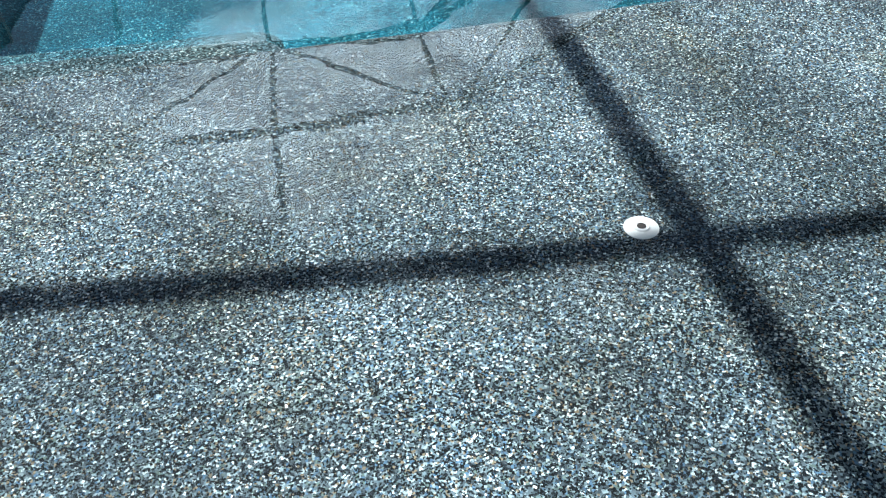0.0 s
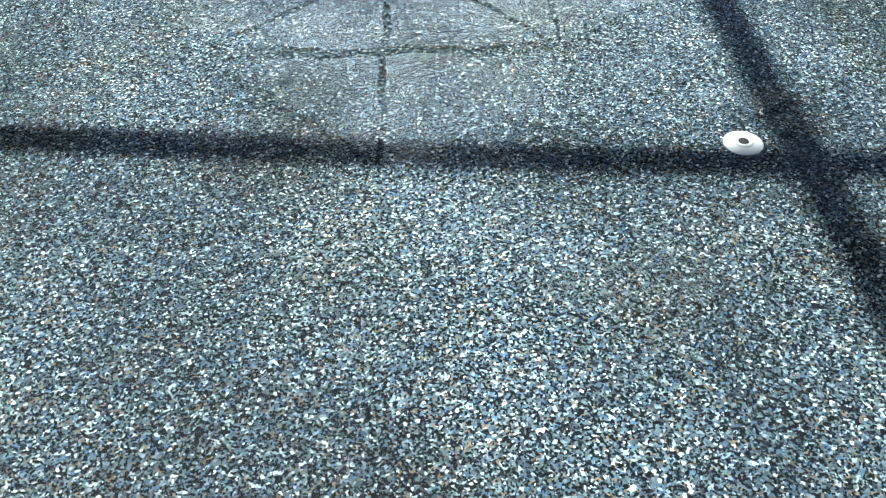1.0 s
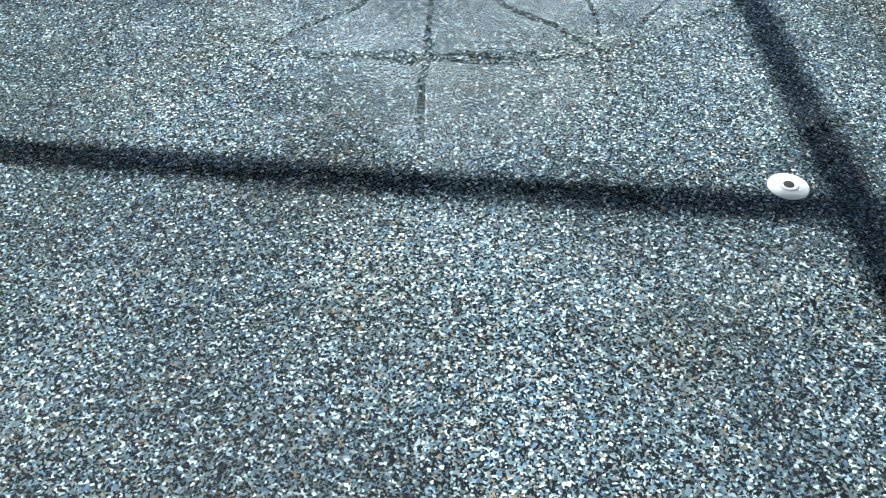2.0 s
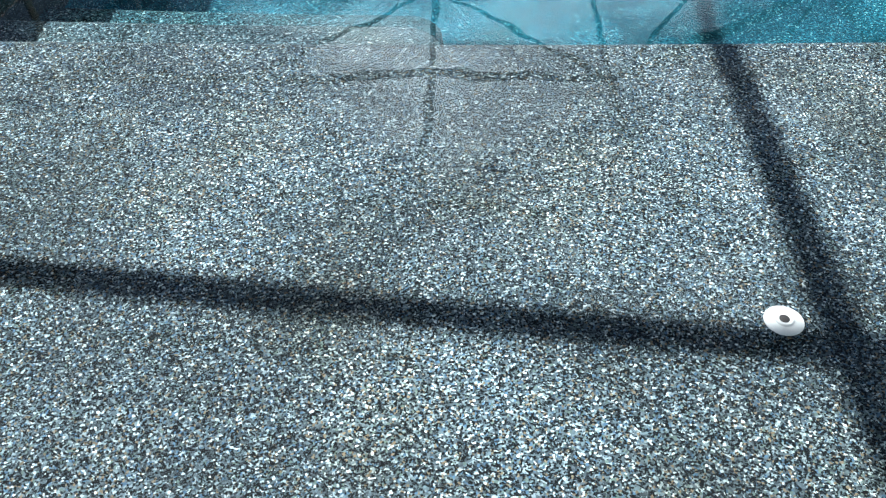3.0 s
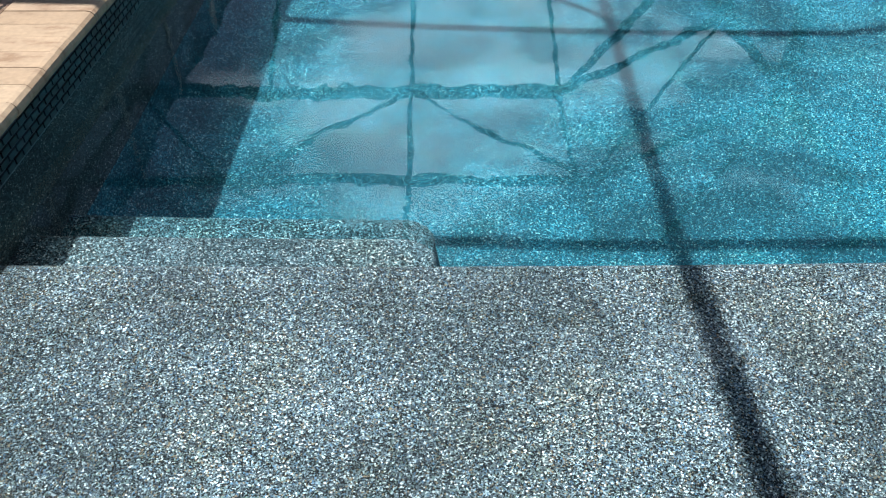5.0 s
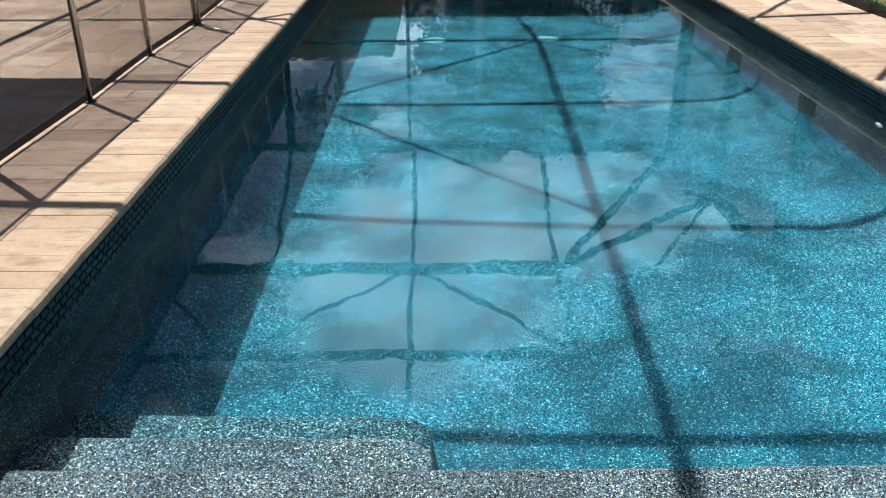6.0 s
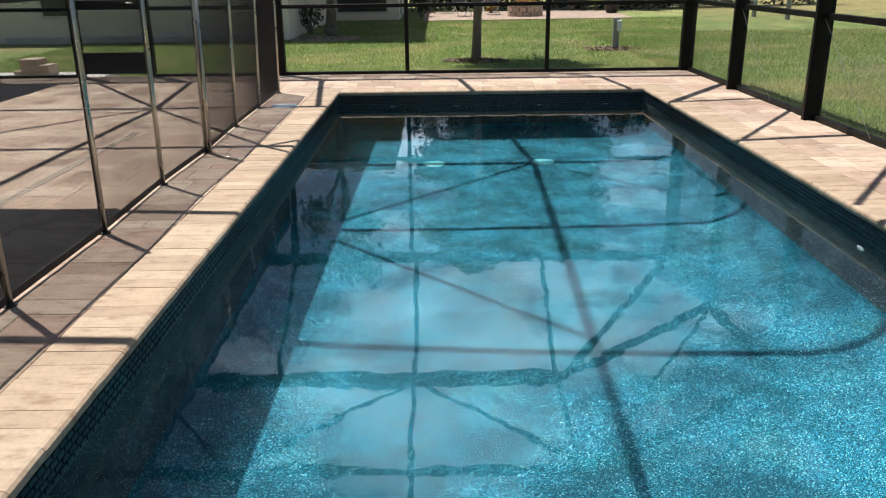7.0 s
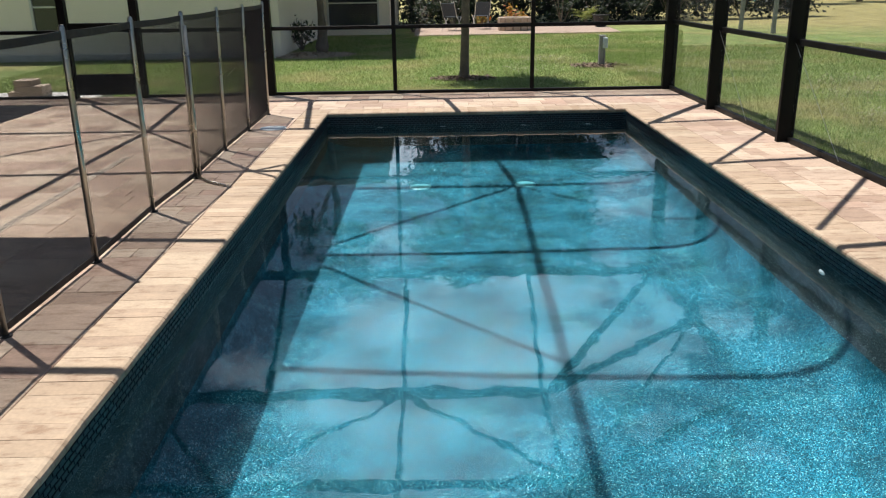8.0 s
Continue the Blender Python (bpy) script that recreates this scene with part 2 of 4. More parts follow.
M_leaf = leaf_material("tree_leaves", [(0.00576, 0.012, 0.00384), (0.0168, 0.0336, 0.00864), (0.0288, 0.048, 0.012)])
M_frond = leaf_material("palm_frond", [(0.03, 0.06, 0.015), (0.07, 0.12, 0.03), (0.11, 0.14, 0.04)])
M_shrub = leaf_material("yellow_green_fronds", [(0.14, 0.2, 0.04), (0.25, 0.3, 0.07), (0.36, 0.36, 0.12)])
M_croton = leaf_material("croton_leaves", [(0.45, 0.1, 0.02), (0.6, 0.25, 0.03), (0.12, 0.16, 0.03), (0.5, 0.35, 0.06)])


def dry_patches(m):
    """Where the grass is pale: worn patches, and the open field far off."""
    patch = m.ramp(m.noise(0.55, 5, 0.6), [(0.47, 0), (0.66, 0.7)])
    sep = m.node("ShaderNodeSeparateXYZ")
    m.link(m.pos, sep.inputs[0])
    far = m.value("ADD", m.value("MULTIPLY", sep.outputs["X"], 0.9), sep.outputs["Y"])
    field = m.node("ShaderNodeMapRange")
    field.inputs["From Min"].default_value, field.inputs["From Max"].default_value = 31.0, 40.0
    m.link(far, field.inputs["Value"])
    return m.value("MAXIMUM", patch, m.value("MULTIPLY", field.outputs[0], 0.9))


def blade_material():
    m = Mat("grass_blades", 0.6)
    g = m.ramp(m.island, [(0, (0.11, 0.19, 0.045)), (0.4, (0.21, 0.32, 0.08)), (0.75, (0.33, 0.42, 0.13)), (1, (0.5, 0.52, 0.24))])
    col = m.mix(g, (0.54, 0.48, 0.25), dry_patches(m))
    m.colour(col)
    thin(m, col, 0.5)
    return m.m


M_blade = blade_material()


def lawn_material():
    m = Mat("lawn", 0.9)
    g = m.ramp(m.noise(34, 7, 0.75), [(0.3, (0.08, 0.14, 0.03)), (0.5, (0.22, 0.31, 0.085)), (0.7, (0.42, 0.48, 0.18))])
    broad = m.ramp(m.noise(1.7, 5, 0.65), [(0.35, 0.72), (0.65, 1.25)])
    m.colour(m.mix(m.mix(g, (0.42, 0.36, 0.15), dry_patches(m)), broad, 1.0, "MULTIPLY"))
    m.bump(m.noise(45, 5, 0.7), 0.9, 0.05)
    return m.m


M_lawn = lawn_material()
M_weed = leaf_material("pale_weeds", [(0.35, 0.34, 0.2), (0.5, 0.5, 0.36), (0.4, 0.4, 0.15)])


# ---- mesh helpers ----
def link_mesh(name, bm, material, smooth=False):
    me = bpy.data.meshes.new(name)
    bm.to_mesh(me)
    bm.free()
    if material:
        me.materials.append(material)
    if smooth:
        for f in me.polygons:
            f.use_smooth = True
    return new(name, me)


def part(name, bm, material, parent, label="", smooth=False):
    ob = link_mesh(name, bm, material, smooth)
    ob.parent = parent
    if label:
        tagged(ob, label)
    return ob


def empty(name, x=0, y=0, z=0, rz=0):
    ob = new(name)
    ob.empty_display_size = 0.1
    ob.matrix_basis = pose(x, y, z, 0, 0, rz)
    return ob


def box(x0, y0, z0, x1, y1, z1, bevel=0.0, bm=None, seg=1):
    own = bm is None
    bm = bm or bmesh.new()
    r = bmesh.ops.create_cube(bm, size=1)
    for v in r["verts"]:
        v.co = Vector(((x0 + x1) / 2 + v.co.x * (x1 - x0), (y0 + y1) / 2 + v.co.y * (y1 - y0), (z0 + z1) / 2 + v.co.z * (z1 - z0)))
    if bevel and own:
        bmesh.ops.bevel(bm, geom=bm.edges[:], offset=bevel, segments=seg, profile=0.5, affect="EDGES")
    return bm


def tube(points, radius, sides=10, bm=None, cap=True):
    """A round bar along a polyline; radius may be one number or one a point."""
    bm = bm or bmesh.new()
    pts = [Vector(p) for p in points]
    rad = radius if isinstance(radius, (list, tuple)) else [radius] * len(pts)
    rings = []
    for i, p in enumerate(pts):
        d = (pts[min(i + 1, len(pts) - 1)] - pts[max(i - 1, 0)]).normalized()
        q = d.to_track_quat("Z", "Y")
        rings.append([bm.verts.new(p + q @ Vector((math.cos(a) * rad[i], math.sin(a) * rad[i], 0))) for a in (k * math.tau / sides for k in range(sides))])
    for a, b in zip(rings, rings[1:]):
        for k in range(sides):
            bm.faces.new((a[k], a[(k + 1) % sides], b[(k + 1) % sides], b[k]))
    if cap:
        bm.faces.new(rings[0][::-1])
        bm.faces.new(rings[-1])
    return bm


def beam(a, b, w, h, bm=None, bevel=0.004):
    """A rectangular hollow-section bar from a to b, w wide and h deep."""
    a, b = Vector(a), Vector(b)
    d = b - a
    q = d.to_track_quat("Y", "Z").to_matrix().to_4x4()
    bb = box(-w / 2, 0, -h / 2, w / 2, d.length, h / 2, bevel)
    bb.transform(Matrix.Translation(a) @ q)
    if bm is None:
        return bb
    me = bpy.data.meshes.new("t")
    bb.to_mesh(me)
    bb.free()
    bm.from_mesh(me)
    bpy.data.meshes.remove(me)
    return bm


def lathe(profile, sides=32, bm=None):
    bm = bm or bmesh.new()
    rings = [[bm.verts.new((r * math.cos(k * math.tau / sides), r * math.sin(k * math.tau / sides), z)) for k in range(sides)] for r, z in profile]
    for a, b in zip(rings, rings[1:]):
        for k in range(sides):
            bm.faces.new((a[k], a[(k + 1) % sides], b[(k + 1) % sides], b[k]))
    bm.faces.new(rings[-1])
    return bm


# ---- the pool ----
PX, PY0, PY1 = 3.50, -2.05, 7.545        # width, near end, far end
WATER, SHELF = -0.15, -0.291
NOSE = 0.02                               # front of the shallow ledge
GROUND = -0.14


def floor_z(y):
    return -1.141 - 0.53 * min(1, max(0, (y - 0.5) / 6.2))


def basin():
    """Walls and floor of the deep part, in one skin with coved corners."""
    r, top = 0.42, -0.035
    rows = [(0.0 + 0.02 * k, floor_z(0)) for k in (0,)] + [(y, floor_z(y)) for y in np.linspace(0.05, PY1 - r, 40)]
    for k in range(1, 9):
        a = k * math.pi / 16
        rows.append((PY1 - r + r * math.sin(a), floor_z(PY1) + r * (1 - math.cos(a))))
    z_end = rows[-1][1]
    rows += [(PY1, z_end + (top - z_end) * k / 6) for k in range(1, 7)]
    bm, grid = bmesh.new(), []
    for y, z in rows:
        rr = min(r, (top - z) * 0.9)
        line = [(0, top + (z + rr - top) * k / 6) for k in range(6)]
        line += [(rr - rr * math.cos(k * math.pi / 16), z + rr - rr * math.sin(k * math.pi / 16)) for k in range(9)]
        line += [(rr + (PX - 2 * rr) * k / 10, z) for k in range(1, 10)]
        line += [(PX - x, zz) for x, zz in line[:15][::-1]]
        grid.append([bm.verts.new((x, y, zz)) for x, zz in line])
    for a, b in zip(grid, grid[1:]):
        for k in range(len(a) - 1):
            bm.faces.new((a[k], a[k + 1], b[k + 1], b[k]))
    bmesh.ops.remove_doubles(bm, verts=bm.verts[:], dist=0.0005)
    # Steep faces take the darker wall finish, the others the basin finish.
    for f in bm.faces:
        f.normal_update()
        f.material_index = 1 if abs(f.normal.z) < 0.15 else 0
    return bm


pool = tagged(link_mesh("pool_basin", basin(), M_basin, True), "deep swimming pool basin with speckled pebble finish tinted for the water's blue", "pool", kind="structure")
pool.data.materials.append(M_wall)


def shelf():
    """Shallow ledge with a rounded nose, its face down to the floor and upright walls round it."""
    bm = bmesh.new()
    r = 0.035
    prof = [(y, SHELF + 0.004 * math.sin(y * 5)) for y in np.linspace(PY0, NOSE - r, 24)]
    prof += [(NOSE - r + r * math.sin(a), SHELF - r + r * math.cos(a)) for a in (k * math.pi / 16 for k in range(1, 9))]
    prof += [(NOSE, -0.6), (NOSE, -0.95), (0.03, -1.1), (0.1, -1.2), (0.25, floor_z(0) + 0.002)]
    grid = [[bm.verts.new((x, y, z)) for x in np.linspace(0, PX, 12)] for y, z in prof]
    for a, b in zip(grid, grid[1:]):
        for k in range(len(a) - 1):
            bm.faces.new((a[k], b[k], b[k + 1], a[k + 1]))
    return bm


tagged(link_mesh("sun_shelf", shelf(), M_shelf, True), "shallow pool ledge of grey and blue pebble finish under water", "pool ledge", kind="structure")


def shelf_walls():
    bm = box(-0.02, PY0, SHELF - 0.05, 0.0, 0.0, -0.035)
    box(PX, PY0, SHELF - 0.05, PX + 0.02, 0.0, -0.035, bm=bm)
    box(0, PY0 - 0.02, SHELF - 0.05, PX, PY0, -0.035, bm=bm)
    return bm


tagged(link_mesh("ledge_wall", shelf_walls(), M_shelf), "low upright pebble walls round the shallow ledge", "pool wall", kind="structure")


def step(name, x1, y1, z, depth, mat):
    """A pool step with rounded nose and a rounded outer corner."""
    bm = bmesh.new()
    r, e = 0.10, 0.03
    corner = [(x1 - r + r * math.sin(a), y1 - r + r * math.cos(a)) for a in (k * math.pi / 16 for k in range(9))]
    out = [(0.0, y1)] + [(x1 * k / 8, y1) for k in range(1, 8)] + corner + [(x1, 0.005)]

    def inset(d):
        pts = []
        for x, y in out:
            cx, cy = x1 - r, y1 - r
            if x > cx and y > cy:
                v = Vector((x - cx, y - cy)).normalized() * (r - d)
                pts.append((cx + v.x, cy + v.y))
            else:
                pts.append((min(x, x1 - d), min(y, y1 - d)))
        return pts
    levels = [(inset(e - e * math.sin(a)), z - e + e * math.cos(a)) for a in (k * math.pi / 10 for k in range(6))]
    levels.append((out, z - 0.05))
    levels.append(([(x + (0.06 if x > x1 * 0.92 else 0.0), y + (0.03 if y > 0.01 else 0.0)) for x, y in out], z - depth))
    rings = [[bm.verts.new((x, y, zz)) for x, y in pts] for pts, zz in levels]
    for a, b in zip(rings, rings[1:]):
        for k in range(len(a) - 1):
            bm.faces.new((a[k], a[k + 1], b[k + 1], b[k]))
    base = bm.verts.new((0, 0.005, z))
    top = rings[0]
    bm.faces.new([base] + top)
    bmesh.ops.recalc_face_normals(bm, faces=bm.faces[:])
    return tagged(link_mesh(name, bm, mat, True), "rounded underwater pool step with speckled pebble finish", "pool step", "pool steps", "structure")


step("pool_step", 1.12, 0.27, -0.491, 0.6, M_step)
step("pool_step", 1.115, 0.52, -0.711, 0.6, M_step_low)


def water():
    bm = bmesh.new()
    xs, ys = np.linspace(-0.01, PX + 0.01, 8), np.linspace(PY0 - 0.01, PY1 + 0.01, 20)
    g = [[bm.verts.new((x, y, WATER)) for x in xs] for y in ys]
    for a, b in zip(g, g[1:]):
        for k in range(len(a) - 1):
            bm.faces.new((a[k], a[k + 1], b[k + 1], b[k]))
    return bm


surface = tagged(link_mesh("water", water(), M_water, True), "clear still pool water with faint ripples", "water", kind="structure")
surface.visible_shadow = False

# ---- ground ----
def ground_sheet():
    """One lawn sheet to the horizon with a hole under the deck and pool."""
    bm = bmesh.new()
    xs = [-900, -200, -60, -20, -9.0, 4.62, 8, 14, 25, 60, 200, 900]
    ys = [-900, -200, -40, -12.0, 9.3, 12, 16, 22, 32, 60, 200, 900]
    v = [[bm.verts.new((x, y, GROUND)) for x in xs] for y in ys]
    for j in range(len(ys) - 1):
        for i in range(len(xs) - 1):
            if xs[i] >= -9.0 and xs[i + 1] <= 4.62 and ys[j] >= -12.0 and ys[j + 1] <= 9.3:
                continue
            bm.faces.new((v[j][i], v[j][i + 1], v[j + 1][i + 1], v[j + 1][i]))
    return bm


tagged(link_mesh("ground", ground_sheet(), M_lawn), "sunlit lawn with dry patches running to the horizon", "lawn", kind="structure")


def slab():
    """The deck's bed, round the pool's opening."""
    bm = box(-9.0, -12.0, -0.4, -0.02, 9.3, -0.03)
    box(PX + 0.02, -12.0, -0.4, 4.62, 9.3, -0.03, bm=bm)
    box(-0.02, PY1 + 0.02, -0.4, PX + 0.02, 9.3, -0.03, bm=bm)
    box(-0.02, -12.0, -0.4, PX + 0.02, PY0 - 0.02, -0.03, bm=bm)
    return bm


tagged(link_mesh("deck_bed", slab(), M_bed), "sandy bed under the pavers, seen in the joints", "deck bed", kind="structure")

# ---- screen enclosure ----
EAVE, RIDGE = 2.31, 3.29
XR, YF = 4.46, 9.19                      # right-hand and far walls, middle of the posts
KX, KY = 2.66, 7.36                      # where the slopes meet the flat roof
PURLIN = 0.80
CROSS = [7.36, 5.42, 3.60, 1.95, 0.29, -1.6, -3.4]
SKEW = [0.0, 0.0, 0.09, 0.06, 0.105, 0.1, 0.0]   # lean of each roof beam
POSTS_R = [7.36, 5.42, 3.45, 1.5, -0.45, -2.4]


def enclosure():
    cage = empty("screen_enclosure", XR, YF, 0)
    tagged(cage, "dark bronze aluminium pool cage with screen panels on the deck", "pool enclosure")
    inv = Matrix.Translation((-XR, -YF, 0))

    def bar(name, a, b, w, h):
        bm = beam(a, b, w, h)
        bm.transform(inv)
        return part(name, bm, M_bronze, cage)
    # far wall
    bm = box(XR - 0.105, YF - 0.055, -0.03, XR + 0.055, YF + 0.055, EAVE, 0.004)
    bm.transform(inv)
    part("post", bm, M_bronze, cage)
    for x in (2.585, 0.735):
        bar("mullion", (x, YF, 0.04), (x, YF, EAVE), 0.052, 0.052)
    for x in (-0.93, -2.66, -3.60, -5.2, -6.9):
        bar("post", (x, YF, -0.03), (x, YF, EAVE), 0.10, 0.10)
    bar("sill", (XR, YF, 0.015), (-0.98, YF, 0.015), 0.06, 0.05)
    bar("sill", (-0.98, YF, 0.012), (-2.66, YF, 0.012), 0.06, 0.05)
    bar("sill", (-3.6, YF, 0.012), (-8.9, YF, 0.012), 0.06, 0.05)
    bar("chair_rail", (XR, YF, 0.87), (-0.93, YF, 0.87), 0.05, 0.048)
    bar("chair_rail", (-0.93, YF, 0.87), (-2.66, YF, 0.87), 0.05, 0.048)
    bar("chair_rail", (-3.60, YF, 0.87), (-8.9, YF, 0.87), 0.05, 0.048)
    bar("eave_beam", (XR, YF, EAVE), (-8.9, YF, EAVE), 0.10, 0.13)
    # right wall
    for y in POSTS_R:
        bm = box(XR - 0.10, y - 0.026, -0.03, XR + 0.05, y + 0.026, EAVE, 0.004)
        bm.transform(inv)
        part("post", bm, M_bronze, cage)
    ends = [YF] + POSTS_R
    for a, b in zip(ends, ends[1:]):
        bar("sill", (XR, a - 0.055, 0.02), (XR, b + 0.055, 0.02), 0.05, 0.06)
        bar("chair_rail", (XR, a - 0.055, 0.88), (XR, b + 0.055, 0.88), 0.048, 0.052)
    bar("eave_beam", (XR, YF, EAVE), (XR, -3.4, EAVE), 0.10, 0.13)
    for y in (5.42, 7.36):
        bm = tube([(XR - 0.03, y - 1.03, 0.035), (XR - 0.03, y - 0.02, 0.87)], 0.0022, 6)
        bm.transform(inv)
        part("brace_cable", bm, M_silver, cage, "thin steel bracing cable")
    # roof: slopes and flat top
    for y, skew in zip(CROSS, SKEW):
        bar("roof_beam", (KX, y - skew * (KX + 0.9), RIDGE), (-6.5, y + skew * 5.6, RIDGE), 0.05, 0.17 if y == KY else 0.09)
        bar("sloping_beam", (KX, y - skew * (KX + 0.9), RIDGE), (XR, y - skew * (KX + 0.9), EAVE), 0.05, 0.09)
    bar("purlin", (PURLIN, KY, RIDGE), (PURLIN, -3.4, RIDGE), 0.058, 0.058)
    bar("purlin", (KX - 0.07, KY, RIDGE), (KX - 0.07, -3.4, RIDGE), 0.05, 0.05)
    bar("purlin", (-2.57, KY, RIDGE), (-2.57, 3.6, RIDGE), 0.055, 0.055)
    bar("hip", (KX, KY, RIDGE), (XR, YF, EAVE), 0.06, 0.11)
    for x in (PURLIN, -2.57, -0.93):
        bar("sloping_beam", (x, KY, RIDGE), (x, YF, EAVE), 0.055, 0.055)
    bar("sloping_beam", (2.585, KY, RIDGE), (2.585, YF, EAVE), 0.055, 0.055)
    for a, b in (((PURLIN, 7.36), (-1.07, 5.42)), ((PURLIN, 7.36), (KX, 5.42)), ((-1.07, 5.42), (PURLIN, 3.6)),
                 ((-2.57, 7.36), (-1.07, 5.42)), ((-2.57, 7.36), (-4.1, 5.42))):
        bar("brace", (*a, RIDGE), (*b, RIDGE), 0.04, 0.04)
    for y0, y1 in ((5.42, 7.36), (3.6, 5.42), (1.95, 3.5), (0.17, 1.6)):
        bar("brace", (KX, y0, RIDGE), (XR, y1, EAVE), 0.036, 0.036)
    bar("brace", (-2.57, 7.36, RIDGE), (-3.75, YF, EAVE), 0.05, 0.05)

    # screens in their openings
    def threads(p, a, b, z0, z1, n):
        """Level threads of a panel from a to b, n is the way across it."""
        bm = bmesh.new()
        for k in range(int((z1 - z0) / 0.004)):
            z = z0 + 0.004 * (k + 0.5)
            bm.faces.new([bm.verts.new((q[0] + n[0] * t, q[1] + n[1] * t, z)) for q, t in ((a, -1), (a, 1), (b, 1), (b, -1))])
        bm.transform(inv)
        tagged(part("threads", bm, M_black, p), "fine dark threads across the screen", kind="stuff")

    def pane(name, a, b, mat):
        bm = box(min(a[0], b[0]), min(a[1], b[1]), a[2], max(a[0], b[0]), max(a[1], b[1]), b[2])
        bm.transform(inv)
        return part(name, bm, mat, cage, "fine dark insect screen")
    xs = [XR - 0.055, 2.61, 2.56, 0.76, 0.71, -0.88]
    for k in (0, 2, 4):
        for z0, z1 in ((0.04, 0.846), (0.894, EAVE - 0.065)):
            p = pane("screen_panel", (xs[k + 1], YF - 0.001, z0), (xs[k], YF + 0.001, z1), M_screen)
            threads(p, (xs[k + 1], YF), (xs[k], YF), z0, z1, (0, 0.00015))
    for x0, x1 in ((-2.61, -0.98), (-3.55, -2.71), (-5.15, -3.65), (-6.85, -5.25)):
        for z0, z1 in ((0.04, 0.846), (0.894, EAVE - 0.065)):
            p = pane("screen_panel", (x0, YF - 0.001, z0), (x1, YF + 0.001, z1), M_screen)
            threads(p, (x0, YF), (x1, YF), z0, z1, (0, 0.00025))
    for a, b in zip(ends, ends[1:]):
        for z0, z1 in ((0.05, 0.854), (0.906, EAVE - 0.065)):
            p = pane("screen_panel", (XR - 0.001, b + 0.028, z0), (XR + 0.001, a - 0.056, z1), M_screen_side)
            threads(p, (XR, b + 0.028), (XR, a - 0.056), z0, z1, (0.00022, 0))
    # screen door in the far wall
    bm = box(-3.545, YF - 0.02, 0.045, -2.715, YF + 0.02, 0.32, 0.004)
    bm.transform(inv)
    part("door_panel", bm, M_bronze, cage, "dark metal lower panel of the screen door")
    bm = box(-3.545, YF - 0.018, 0.86, -2.715, YF + 0.018, 0.98, 0.004)
    bm.transform(inv)
    part("door_rail", bm, M_bronze, cage)
    bm = tube([(-2.80, YF - 0.05, 0.945), (-2.87, YF - 0.05, 0.945)], 0.008)
    bm.transform(inv)
    part("door_handle", bm, M_silver, cage, "small metal door pull")
    return cage


enclosure()


def footing():
    bm = box(XR + 0.03, -3.4, -0.2, XR + 0.13, YF + 0.1, -0.005, 0.01)
    return bm


tagged(link_mesh("footing", footing(), plain("concrete_edge", (0.42, 0.41, 0.38), 0.9, 0, 0.2, 25, 0.4)), "weathered concrete strip along the cage's foot", "footing", kind="structure")


# ---- pool safety fence ----
FENCE = [(-0.62, -0.50), (-0.62, 0.46), (-0.615, 1.44), (-0.605, 2.40), (-0.632, 3.41), (-0.615, 4.36), (-0.652, 5.45), (-0.660, 6.45), (-0.665, 7.51)]
TOP = 1.25
LEAN = (0.01, 0.012, 0.014, 0.016, 0.018, 0.028, 0.044, 0.048, 0.032)   # of each post, at its top


def weave(a, b, lean_a, lean_b, lo, hi, shift, pitch=0.004, depth=0.00082):
    """Threads of a mesh panel between two posts: upright and level ribbons standing across it."""
    bm = bmesh.new()

    def at(s, z, side):
        lean = (lean_a + (lean_b - lean_a) * s) * z / TOP
        return bm.verts.new((a[0] + (b[0] - a[0]) * s + lean + side, a[1] + (b[1] - a[1]) * s, z))
    n = int((b[1] - a[1]) / pitch)
    for k in range(n):
        s = (k + 0.5) / n
        bm.faces.new((at(s, lo, -depth / 2), at(s, lo, depth / 2), at(s, hi, depth / 2), at(s, hi, -depth / 2)))
    n, depth = int((hi - lo) / pitch), depth * 0.65
    for k in range(n):
        z = lo + (hi - lo) * (k + 0.5) / n
        bm.faces.new((at(0, z, -depth / 2), at(0, z, depth / 2), at(1, z, depth / 2), at(1, z, -depth / 2)))
    bm.transform(shift)
    return bm


